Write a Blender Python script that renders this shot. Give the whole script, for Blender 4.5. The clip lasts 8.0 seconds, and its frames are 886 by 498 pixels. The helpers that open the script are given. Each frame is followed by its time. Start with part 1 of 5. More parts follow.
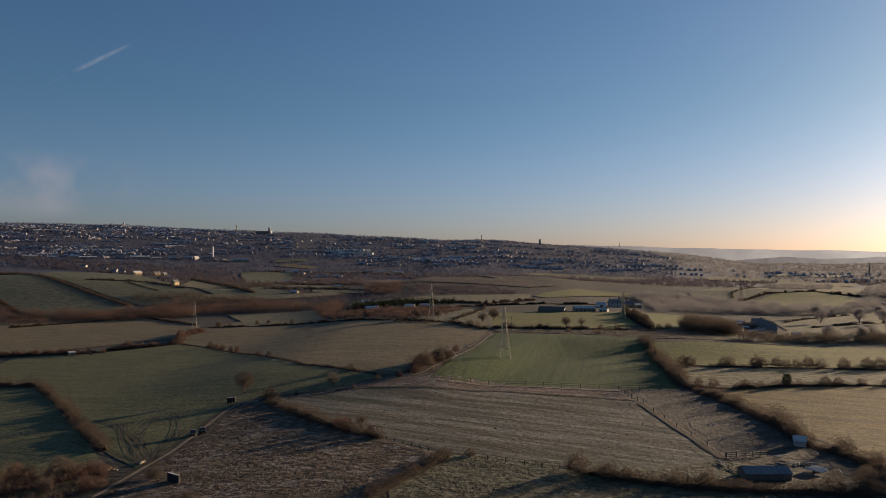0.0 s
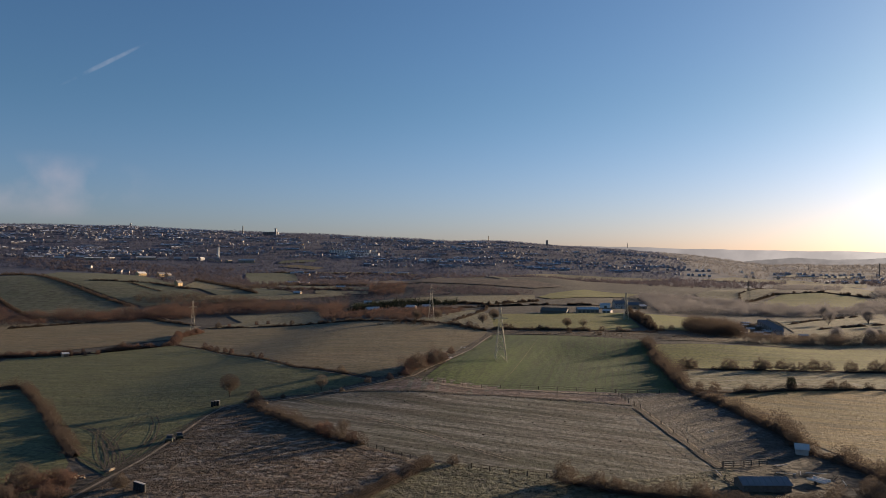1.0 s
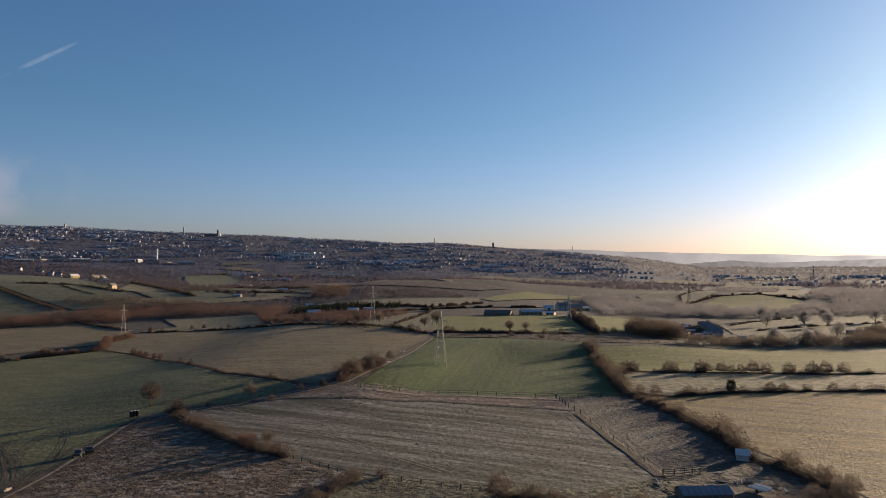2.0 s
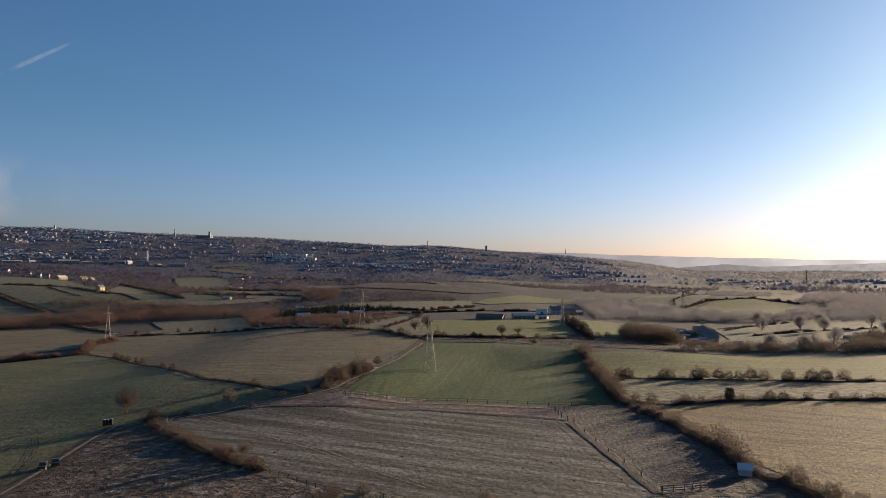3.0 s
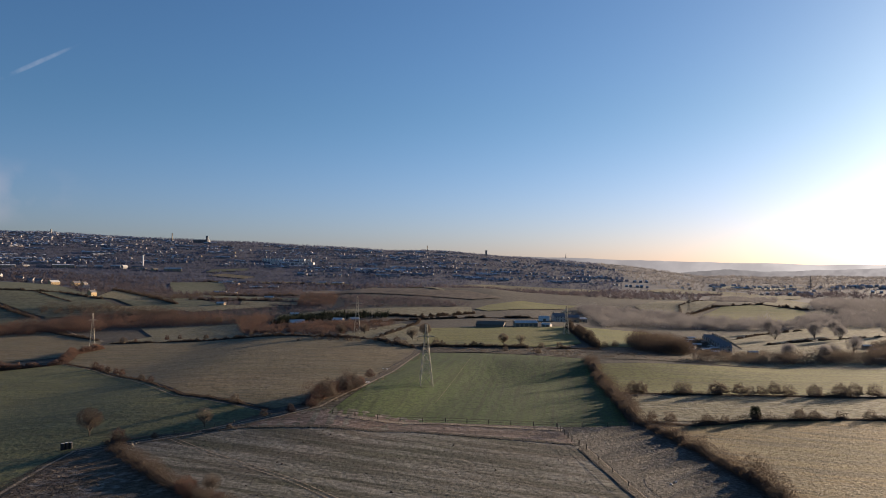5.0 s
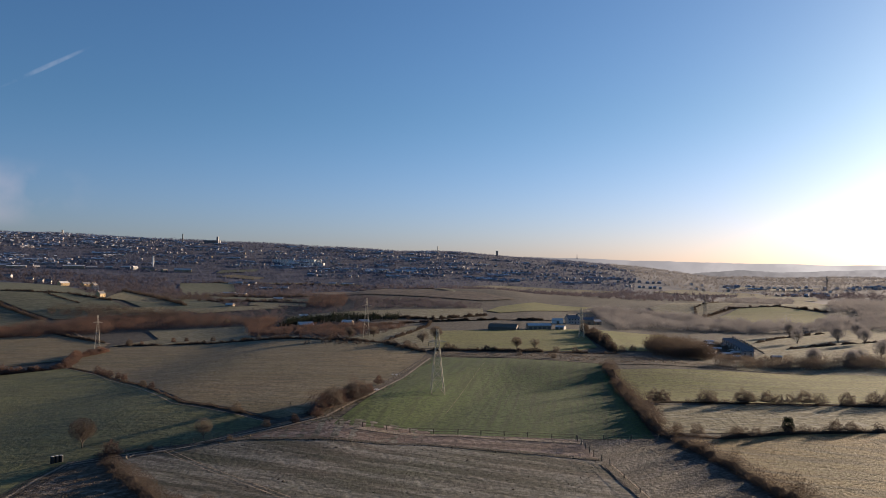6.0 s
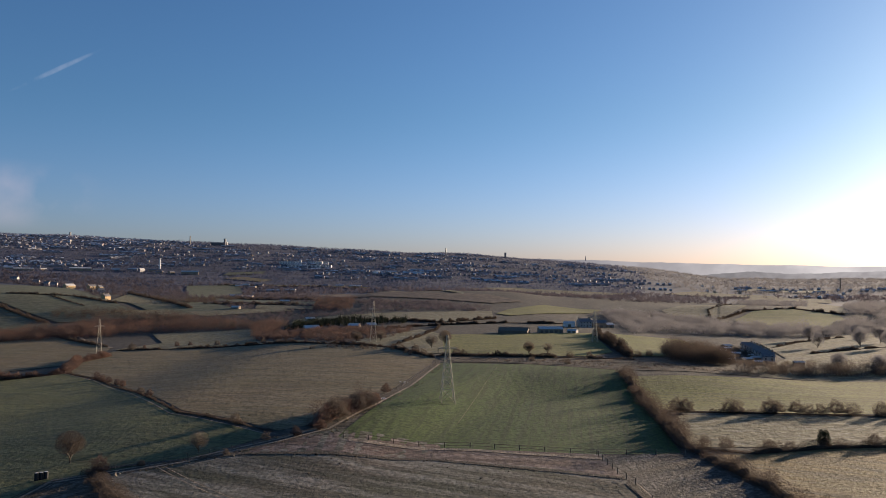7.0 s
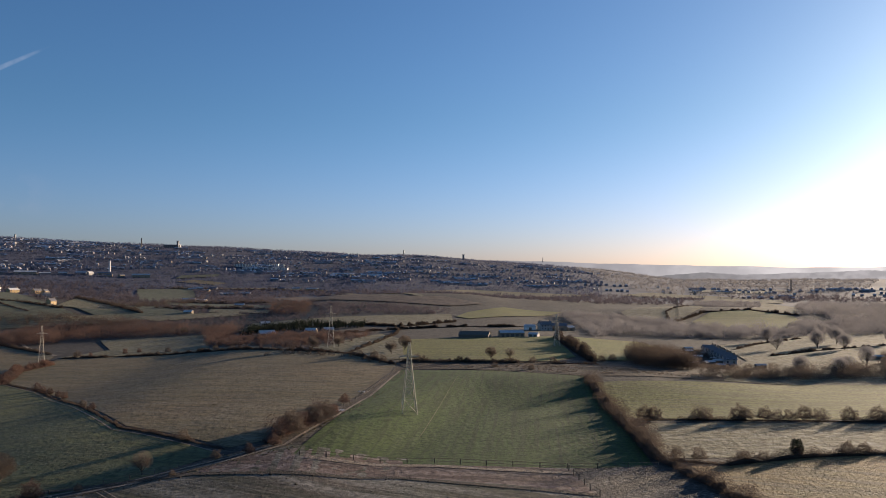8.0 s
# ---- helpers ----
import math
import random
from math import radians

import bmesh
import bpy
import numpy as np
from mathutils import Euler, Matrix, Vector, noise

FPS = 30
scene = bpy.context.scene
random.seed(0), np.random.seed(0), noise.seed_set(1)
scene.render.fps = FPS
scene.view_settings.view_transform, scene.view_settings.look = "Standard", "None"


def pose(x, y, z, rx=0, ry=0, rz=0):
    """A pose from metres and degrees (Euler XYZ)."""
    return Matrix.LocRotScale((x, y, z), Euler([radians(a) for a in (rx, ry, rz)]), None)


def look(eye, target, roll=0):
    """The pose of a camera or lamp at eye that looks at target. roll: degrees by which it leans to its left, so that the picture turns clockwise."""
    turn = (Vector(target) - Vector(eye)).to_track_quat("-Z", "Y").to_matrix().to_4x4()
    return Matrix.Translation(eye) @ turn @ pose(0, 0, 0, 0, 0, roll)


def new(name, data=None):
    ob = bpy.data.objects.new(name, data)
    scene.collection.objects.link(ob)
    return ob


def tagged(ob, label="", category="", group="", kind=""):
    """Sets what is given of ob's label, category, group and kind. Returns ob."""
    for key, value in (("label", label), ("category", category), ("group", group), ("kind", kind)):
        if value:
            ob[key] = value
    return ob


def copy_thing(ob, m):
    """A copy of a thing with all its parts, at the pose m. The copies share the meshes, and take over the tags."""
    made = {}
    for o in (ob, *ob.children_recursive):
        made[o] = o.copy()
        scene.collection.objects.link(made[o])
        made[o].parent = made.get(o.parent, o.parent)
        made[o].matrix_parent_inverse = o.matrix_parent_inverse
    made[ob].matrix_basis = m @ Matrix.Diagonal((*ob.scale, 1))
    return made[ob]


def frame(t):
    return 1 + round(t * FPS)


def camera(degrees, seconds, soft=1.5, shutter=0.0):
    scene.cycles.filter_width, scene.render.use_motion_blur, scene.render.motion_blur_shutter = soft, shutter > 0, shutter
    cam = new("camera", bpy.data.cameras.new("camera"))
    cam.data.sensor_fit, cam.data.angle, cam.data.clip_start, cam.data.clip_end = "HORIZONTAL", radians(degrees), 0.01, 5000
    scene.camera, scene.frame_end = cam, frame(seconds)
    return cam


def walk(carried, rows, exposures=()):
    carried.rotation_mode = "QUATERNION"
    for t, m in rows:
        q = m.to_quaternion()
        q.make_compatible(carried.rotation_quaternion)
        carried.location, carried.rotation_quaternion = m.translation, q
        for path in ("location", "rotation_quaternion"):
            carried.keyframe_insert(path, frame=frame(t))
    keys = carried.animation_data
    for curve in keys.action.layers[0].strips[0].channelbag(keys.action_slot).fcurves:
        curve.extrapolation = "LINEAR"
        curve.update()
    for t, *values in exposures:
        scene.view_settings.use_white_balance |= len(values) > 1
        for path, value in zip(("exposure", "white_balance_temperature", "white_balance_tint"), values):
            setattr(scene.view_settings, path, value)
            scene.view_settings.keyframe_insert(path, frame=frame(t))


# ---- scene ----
cam = camera(60, 8.0, soft=0.9)
PATH = [
    (0, look((0.00, 0.00, 48.21), (-4.12, 99.91, 49.61), 0.19)),
    (0.5, look((3.21, 3.26, 48.12), (-3.98, 102.99, 49.50), 0.17)),
    (1, look((5.95, 9.48, 47.57), (0.74, 109.33, 49.11), 0.20)),
    (1.5, look((7.92, 15.32, 47.14), (7.73, 115.31, 48.86), 0.22)),
    (2, look((9.43, 19.98, 47.04), (11.08, 119.95, 48.93), 0.25)),
    (3.5, look((11.91, 35.89, 47.10), (14.56, 135.83, 49.51), 0.52)),
    (4, look((12.60, 41.91, 47.24), (15.28, 141.84, 49.77), 0.52)),
    (4.5, look((12.59, 48.23, 47.32), (15.33, 148.15, 50.07), 0.53)),
    (6, look((12.33, 68.41, 48.14), (13.49, 168.36, 51.08), 0.52)),
    (6.5, look((11.91, 75.65, 48.16), (12.31, 175.60, 51.20), 0.52)),
    (7, look((11.62, 82.75, 48.49), (11.78, 182.70, 51.65), 0.45)),
    (7.5, look((10.91, 89.77, 48.69), (10.96, 189.72, 51.90), 0.42)),
    (7.7, look((10.70, 91.46, 49.07), (11.54, 191.40, 52.37), 0.38)),
    (7.8, look((10.59, 92.31, 49.26), (12.39, 192.24, 52.59), 0.34)),
    (7.9, look((10.48, 93.16, 49.45), (13.96, 193.04, 52.83), 0.30)),
    (8, look((10.38, 94.01, 49.64), (16.05, 193.79, 53.05), 0.24)),
]
walk(cam, PATH, exposures=[(0.0, 0.75, 7150, 14), (0.5, 0.93, 7050, 14), (1.0, 1.08, 6950, 14), (1.5, 1.15, 6850, 14), (5.0, 1.16, 6600, 14), (8.0, 1.18, 6350, 14)])
# ---- end camera

# ---- world, sun, exposure ----
SUN_AZ, SUN_EL = radians(50), radians(9)
world = bpy.data.worlds.new("world")
scene.world = world
world.use_nodes = True
wn, wl = world.node_tree.nodes, world.node_tree.links
sky = wn.new("ShaderNodeTexSky")
sky.sky_type, sky.sun_disc = "NISHITA", False
sky.sun_elevation, sky.sun_rotation = SUN_EL, SUN_AZ
sky.altitude, sky.air_density, sky.dust_density, sky.ozone_density = 100, 1.0, 1.0, 4.0
wn["Background"].inputs["Strength"].default_value = 0.066


def wisp(colour_in, centre, along, half_long, half_wide, strength, tint, scale):
    """A faint streak of high cloud round one direction of the sky."""
    c, u = Vector(centre).normalized(), Vector(along).normalized()
    w = c.cross(u).normalized()
    way = wn.new("ShaderNodeTexCoord").outputs["Generated"]
    parts = []
    for axis, half in ((u, half_long), (w, half_wide)):
        dot = wn.new("ShaderNodeVectorMath")
        dot.operation = "DOT_PRODUCT"
        wl.new(way, dot.inputs[0])
        dot.inputs[1].default_value = axis / half
        off = wn.new("ShaderNodeMath")
        off.operation, off.inputs[1].default_value = "SUBTRACT", c.dot(axis) / half
        wl.new(dot.outputs["Value"], off.inputs[0])
        sq = wn.new("ShaderNodeMath")
        sq.operation, sq.inputs[1].default_value = "POWER", 2.0
        ab = wn.new("ShaderNodeMath")
        ab.operation = "ABSOLUTE"
        wl.new(off.outputs[0], ab.inputs[0])
        wl.new(ab.outputs[0], sq.inputs[0])
        parts.append(sq.outputs[0])
    near = wn.new("ShaderNodeMath")
    near.operation = "ADD"
    wl.new(parts[0], near.inputs[0])
    wl.new(parts[1], near.inputs[1])
    fade = wn.new("ShaderNodeMapRange")
    fade.interpolation_type = "SMOOTHSTEP"
    fade.inputs["From Min"].default_value, fade.inputs["From Max"].default_value = 1.0, 0.0
    wl.new(near.outputs[0], fade.inputs["Value"])
    tex = wn.new("ShaderNodeTexNoise")
    tex.inputs["Scale"].default_value, tex.inputs["Detail"].default_value = scale, 5
    wl.new(way, tex.inputs["Vector"])
    mul = wn.new("ShaderNodeMath")
    mul.operation = "MULTIPLY"
    wl.new(fade.outputs["Result"], mul.inputs[0])
    thin = wn.new("ShaderNodeMapRange")
    thin.inputs["From Min"].default_value, thin.inputs["From Max"].default_value = 0.4, 0.62
    wl.new(tex.outputs["Fac"], thin.inputs["Value"])
    wl.new(thin.outputs["Result"], mul.inputs[1])
    amount = wn.new("ShaderNodeMath")
    amount.operation, amount.inputs[1].default_value = "MULTIPLY", strength
    wl.new(mul.outputs[0], amount.inputs[0])
    m = wn.new("ShaderNodeMix")
    m.data_type = "RGBA"
    wl.new(amount.outputs[0], m.inputs[0])
    wl.new(colour_in, m.inputs[6])
    m.inputs[7].default_value = (*tint, 1)
    return m.outputs[2]


air = wn.new("ShaderNodeMix")
air.data_type, air.blend_type = "RGBA", "MULTIPLY"
air.inputs[0].default_value = 1.0
height = wn.new("ShaderNodeSeparateXYZ")
wl.new(wn.new("ShaderNodeTexCoord").outputs["Generated"], height.inputs[0])
low = wn.new("ShaderNodeMapRange")
low.interpolation_type = "SMOOTHSTEP"
low.inputs["From Min"].default_value, low.inputs["From Max"].default_value = 0.22, 0.0
wl.new(height.outputs["Z"], low.inputs["Value"])
hue = wn.new("ShaderNodeMix")
hue.data_type = "RGBA"
wl.new(low.outputs["Result"], hue.inputs[0])
hue.inputs[6].default_value, hue.inputs[7].default_value = (0.755, 0.865, 0.945, 1), (1.0, 0.955, 1.27, 1)
wl.new(hue.outputs[2], air.inputs[7])
wl.new(sky.outputs["Color"], air.inputs[6])
clouds = wisp(air.outputs[2], (-0.441, 0.868, 0.228), (0.066, 0.022, 0.042), 0.06, 0.0032, 0.3, (3.2, 3.6, 4.4), 30)
clouds = wisp(clouds, (-0.50, 0.86, 0.085), (0.86, 0.50, 0.03), 0.13, 0.045, 0.3, (4.2, 3.7, 4.1), 11)
wl.new(clouds, wn["Background"].inputs["Color"])
sun = new("sun", bpy.data.lights.new("sun", "SUN"))
sun.data.energy, sun.data.angle, sun.data.color = 5.0, radians(0.7), (1.0, 0.80, 0.56)
sun.matrix_world = look((0, 0, 100), (-math.sin(SUN_AZ) * math.cos(SUN_EL), -math.cos(SUN_AZ) * math.cos(SUN_EL), 100 - math.sin(SUN_EL)))


# ---- materials ----
def nodes_of(name):
    m = bpy.data.materials.new(name)
    m.use_nodes = True
    return m, m.node_tree.nodes, m.node_tree.links, m.node_tree.nodes["Principled BSDF"]


def noise_node(n, l, scale, detail=4.0, coords=None, rough=0.55):
    t = n.new("ShaderNodeTexNoise")
    t.inputs["Scale"].default_value, t.inputs["Detail"].default_value, t.inputs["Roughness"].default_value = scale, detail, rough
    if coords is not None:
        l.new(coords, t.inputs["Vector"])
    return t.outputs["Fac"]


def ramp(n, l, fac, lo, hi, a, b):
    r = n.new("ShaderNodeMapRange")
    r.inputs["From Min"].default_value, r.inputs["From Max"].default_value = lo, hi
    r.inputs["To Min"].default_value, r.inputs["To Max"].default_value = a, b
    l.new(fac, r.inputs["Value"])
    return r.outputs["Result"]


def mix(n, l, fac, a, b):
    x = n.new("ShaderNodeMix")
    x.data_type = "RGBA"
    for sock, v in ((x.inputs[0], fac), (x.inputs[6], a), (x.inputs[7], b)):
        if isinstance(v, tuple):
            sock.default_value = (*v, 1)
        elif isinstance(v, (int, float)):
            sock.default_value = v
        else:
            l.new(v, sock)
    return x.outputs[2]


def field_material(name, a, b, frost, frost_colour=(0.35, 0.32, 0.285), angle=0.0, stretch=6.0, grain=0.6, bump=0.6, patch=0.012, lines=0.0):
    """Grass or stubble: broad patches, streaks along one direction, tufts, and frost on the tufts."""
    m, n, l, p = nodes_of(name)
    geo = n.new("ShaderNodeNewGeometry").outputs["Position"]
    mp = n.new("ShaderNodeMapping")
    mp.inputs["Rotation"].default_value = (0, 0, radians(angle))
    mp.vector_type = "TEXTURE"
    mp.inputs["Scale"].default_value = (stretch, 1, 1)
    l.new(geo, mp.inputs["Vector"])
    broad = noise_node(n, l, patch, 5, geo)
    streak = noise_node(n, l, 0.22, 5, mp.outputs["Vector"], 0.65)
    tuft = noise_node(n, l, grain, 4, geo, 0.7)
    a, b = tuple(v * 0.8 for v in a), tuple(v * 0.8 for v in b)
    c = mix(n, l, ramp(n, l, broad, 0.35, 0.65, 0, 1), a, b)
    dark = tuple(v * 0.35 for v in a)
    c = mix(n, l, ramp(n, l, tuft, 0.48, 0.62, 0, 0.85), c, dark)
    fine = noise_node(n, l, 0.5, 4, mp.outputs["Vector"], 0.7)
    c = mix(n, l, ramp(n, l, fine, 0.48, 0.62, 0, 0.85), c, tuple(v * 0.5 for v in b))
    if lines:
        long_streak = noise_node(n, l, 0.16, 4, mp.outputs["Vector"], 0.7)
        c = mix(n, l, ramp(n, l, long_streak, 0.5, 0.58, 0, lines), c, tuple(v * 0.45 for v in b))
    fr = n.new("ShaderNodeMath")
    fr.operation = "MULTIPLY"
    l.new(ramp(n, l, streak, 0.44, 0.6, 0.1, 1.0), fr.inputs[0])
    l.new(ramp(n, l, tuft, 0.38, 0.54, 1.0, 0.05 + 0.5 * lines), fr.inputs[1])
    fr2 = n.new("ShaderNodeMath")
    fr2.operation, fr2.inputs[1].default_value = "MULTIPLY", frost
    l.new(fr.outputs[0], fr2.inputs[0])
    c = mix(n, l, fr2.outputs[0], c, frost_colour)
    l.new(c, p.inputs["Base Color"])
    p.inputs["Roughness"].default_value = 0.85
    p.inputs["Specular IOR Level"].default_value = 0.25
    bp = n.new("ShaderNodeBump")
    bp.inputs["Strength"].default_value, bp.inputs["Distance"].default_value = bump, 1.2
    l.new(tuft, bp.inputs["Height"])
    l.new(bp.outputs["Normal"], p.inputs["Normal"])
    return m


def leaf_material(name, a, b, scale=0.25, vary=0.6, through_light=0.25):
    """Twigs and foliage: every clump its own tone, whole plants leaning to one or the other."""
    m, n, l, p = nodes_of(name)
    g = n.new("ShaderNodeNewGeometry")
    tone = noise_node(n, l, scale, 2, g.outputs["Position"])
    c = mix(n, l, ramp(n, l, tone, 0.38, 0.62, 0, 1), a, b)
    c = mix(n, l, ramp(n, l, g.outputs["Random Per Island"], 0, 1, 0, vary), c, tuple(v * 0.4 for v in a))
    l.new(c, p.inputs["Base Color"])
    p.inputs["Roughness"].default_value = 0.9
    p.inputs["Specular IOR Level"].default_value = 0.1
    tr, both = n.new("ShaderNodeBsdfTranslucent"), n.new("ShaderNodeMixShader")
    l.new(c, tr.inputs["Color"])
    both.inputs[0].default_value = through_light
    l.new(p.outputs[0], both.inputs[1])
    l.new(tr.outputs[0], both.inputs[2])
    l.new(both.outputs[0], n["Material Output"].inputs["Surface"])
    return m


def plain_material(name, a, b, scale=1.0, rough=0.7, metal=0.0, bump=0.1, spread=0.0):
    """Painted, built or metal surfaces: stains at one scale, grain at another; spread: how far pieces differ."""
    m, n, l, p = nodes_of(name)
    tc = n.new("ShaderNodeTexCoord").outputs["Object"]
    broad, fine = noise_node(n, l, scale, 5, tc), noise_node(n, l, scale * 9, 3, tc)
    c = mix(n, l, ramp(n, l, broad, 0.35, 0.65, 0, 1), a, b)
    c = mix(n, l, ramp(n, l, fine, 0.5, 0.75, 0, 0.5), c, tuple(v * 0.6 for v in a))
    if spread:
        isl = n.new("ShaderNodeNewGeometry").outputs["Random Per Island"]
        c = mix(n, l, ramp(n, l, isl, 0, 1, 0, spread), c, tuple(v * 0.3 for v in b))
    l.new(c, p.inputs["Base Color"])
    p.inputs["Roughness"].default_value, p.inputs["Metallic"].default_value = rough, metal
    bp = n.new("ShaderNodeBump")
    bp.inputs["Strength"].default_value, bp.inputs["Distance"].default_value = bump, 0.05
    l.new(fine, bp.inputs["Height"])
    l.new(bp.outputs["Normal"], p.inputs["Normal"])
    return m


M_GROUND = field_material("rough_ground", (0.06, 0.047, 0.035), (0.085, 0.07, 0.05), 0.12, grain=0.3, patch=0.02)
def haze_frost_to_the_east(m, x0, x1, colour):
    """Pales the base colour eastwards: sunward haze painted in, along with frost."""
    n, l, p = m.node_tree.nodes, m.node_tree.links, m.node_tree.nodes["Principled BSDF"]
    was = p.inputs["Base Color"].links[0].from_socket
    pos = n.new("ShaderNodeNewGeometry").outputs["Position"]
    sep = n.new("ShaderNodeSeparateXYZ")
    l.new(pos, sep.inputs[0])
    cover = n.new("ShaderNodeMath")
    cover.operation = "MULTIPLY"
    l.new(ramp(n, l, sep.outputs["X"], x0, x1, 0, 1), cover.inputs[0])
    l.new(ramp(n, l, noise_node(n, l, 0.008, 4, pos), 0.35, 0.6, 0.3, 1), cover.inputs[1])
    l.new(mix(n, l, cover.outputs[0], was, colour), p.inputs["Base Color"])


# The blue in these base colours stands in for aerial haze over the hill.
M_HILL = field_material("far_hazed_ground", (0.07, 0.075, 0.11), (0.086, 0.09, 0.13), 0.05, grain=0.05, patch=0.004, bump=0.2)
haze_frost_to_the_east(M_HILL, 300, 1100, (0.15, 0.147, 0.155))
M_PASTURE = field_material("frosted_pasture", (0.105, 0.082, 0.056), (0.07, 0.072, 0.034), 0.75, frost_colour=(0.29, 0.262, 0.222), angle=-31, stretch=13, grain=0.7, bump=0.35, patch=0.03, lines=0.75)
M_PINK = field_material("pink_brown_rough_grass", (0.175, 0.11, 0.084), (0.13, 0.086, 0.062), 0.55, frost_colour=(0.36, 0.29, 0.25), angle=-14, stretch=7, grain=0.6, bump=0.4, patch=0.03, lines=0.4)
M_GREEN = field_material("green_grass", (0.052, 0.096, 0.011), (0.069, 0.102, 0.017), 0.05, angle=80, stretch=25, grain=0.6, bump=0.2, lines=0.3)
M_GREEN_DARK = field_material("dark_frosted_grass", (0.14, 0.145, 0.056), (0.155, 0.158, 0.06), 0.1, angle=-20, stretch=9, grain=0.6, bump=0.35, lines=0.35)
M_TUSSOCK = field_material("tussocky_grass", (0.15, 0.097, 0.06), (0.11, 0.082, 0.048), 0.6, frost_colour=(0.31, 0.28, 0.25), angle=-10, stretch=1.8, grain=0.42, bump=1.0)
M_MOTTLE = field_material("mottled_green_grass", (0.10, 0.098, 0.045), (0.12, 0.10, 0.056), 0.4, frost_colour=(0.25, 0.245, 0.21), stretch=1.5, grain=0.5, bump=0.8)
M_BROWN = field_material("dry_brown_grass", (0.24, 0.172, 0.085), (0.18, 0.148, 0.07), 0.2, angle=-25, stretch=7, grain=0.6, bump=0.4, lines=0.4)
M_GOLD = field_material("golden_rough_grass", (0.31, 0.185, 0.062), (0.20, 0.152, 0.055), 0.1, angle=-28, stretch=6, grain=0.8, bump=0.6, lines=0.8)
M_SLOPE = field_material("dim_hillside_grass", (0.105, 0.12, 0.06), (0.125, 0.125, 0.072), 0.25, frost_colour=(0.22, 0.225, 0.20), angle=40, stretch=5, grain=0.12, bump=0.3, patch=0.015, lines=0.4)
M_PALE = field_material("pale_frosted_grass", (0.235, 0.2, 0.10), (0.17, 0.155, 0.08), 0.4, angle=5, stretch=4, grain=0.3)
M_LIME = field_material("yellow_green_grass", (0.17, 0.18, 0.025), (0.20, 0.185, 0.04), 0.12, angle=-8, stretch=14, grain=0.6, bump=0.3, lines=0.3)
# Frost streaks run along the sun's direction, painting hedge-gap light and shadow.
M_SAND = field_material("worn_arena_earth", (0.095, 0.075, 0.056), (0.075, 0.064, 0.05), 0.4, angle=40, grain=0.9, stretch=6)
M_MUD = field_material("muddy_track", (0.075, 0.054, 0.036), (0.10, 0.076, 0.052), 0.12, grain=1.5, stretch=1)
M_STONES = field_material("pale_stony_track", (0.40, 0.31, 0.22), (0.30, 0.24, 0.18), 0.3, grain=1.5, stretch=1)
M_MOOR = field_material("brown_moor", (0.10, 0.062, 0.042), (0.14, 0.095, 0.065), 0.12, grain=0.1, patch=0.006)
M_HEDGE = leaf_material("hedge_twigs", (0.115, 0.087, 0.069), (0.083, 0.066, 0.055), 0.25, 0.5, 0.4)
M_TWIG = leaf_material("bare_twigs", (0.16, 0.128, 0.104), (0.12, 0.098, 0.08), 0.25, 0.5, 0.4)
M_RUSSET = leaf_material("russet_twigs", (0.185, 0.112, 0.085), (0.078, 0.062, 0.06), 0.04, 0.5, 0.35)
M_FIR = leaf_material("evergreen", (0.022, 0.03, 0.019), (0.032, 0.036, 0.024))
# Aerial haze is put into the far trees' colour as a blue tint.
M_FARWOOD = leaf_material("far_hazed_wood", (0.098, 0.106, 0.158), (0.076, 0.084, 0.128), 0.02, 0.25, 0.5)
# Twigs lightened beyond their frost: haze on the sun's side, put into the colour.
M_VALLEYWOOD = leaf_material("frosted_hazed_valley_wood", (0.24, 0.228, 0.23), (0.175, 0.168, 0.172), 0.08, 0.3, 0.5)
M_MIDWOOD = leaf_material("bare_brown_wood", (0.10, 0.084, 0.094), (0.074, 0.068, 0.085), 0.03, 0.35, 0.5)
M_BARK = plain_material("bark", (0.10, 0.075, 0.05), (0.06, 0.05, 0.04), 2.0, 0.9, bump=0.6)
M_STEEL = plain_material("galvanised_steel", (0.45, 0.41, 0.32), (0.34, 0.31, 0.24), 1.0, 0.6, 0.1)
M_DARKSTEEL = plain_material("dark_steel", (0.10, 0.09, 0.08), (0.14, 0.12, 0.10), 1.0, 0.6, 0.3)
M_WHITE = plain_material("white_render", (0.78, 0.75, 0.70), (0.66, 0.63, 0.58), 0.6, 0.8)
M_GOLDSTONE = plain_material("golden_stone_wall", (0.52, 0.36, 0.17), (0.42, 0.29, 0.14), 0.8, 0.85, bump=0.4)
M_STONE = plain_material("stone_wall", (0.34, 0.26, 0.17), (0.26, 0.20, 0.14), 0.8, 0.85, bump=0.4)
M_COLDSLATE = plain_material("frosted_slate_roof", (0.15, 0.155, 0.175), (0.11, 0.115, 0.13), 0.7, 0.6)
M_SLATE = plain_material("slate_roof", (0.12, 0.115, 0.12), (0.18, 0.17, 0.17), 0.7, 0.6)
M_FROSTROOF = plain_material("frosted_roof", (0.60, 0.575, 0.55), (0.47, 0.45, 0.43), 0.7)
M_BLUEROOF = plain_material("blue_grey_sheet_roof", (0.20, 0.195, 0.20), (0.15, 0.148, 0.155), 0.4, 0.5)
M_WOOD = plain_material("weathered_wood", (0.12, 0.09, 0.065), (0.17, 0.14, 0.11), 2.0, 0.85)
M_GLASS = plain_material("window_glass", (0.03, 0.035, 0.04), (0.05, 0.05, 0.06), 1.0, 0.1)
M_TYRE = plain_material("rubber", (0.02, 0.02, 0.02), (0.035, 0.03, 0.03), 3.0, 0.8)
M_CARGREEN = plain_material("dark_green_paint", (0.03, 0.045, 0.03), (0.04, 0.05, 0.035), 1.0, 0.35)
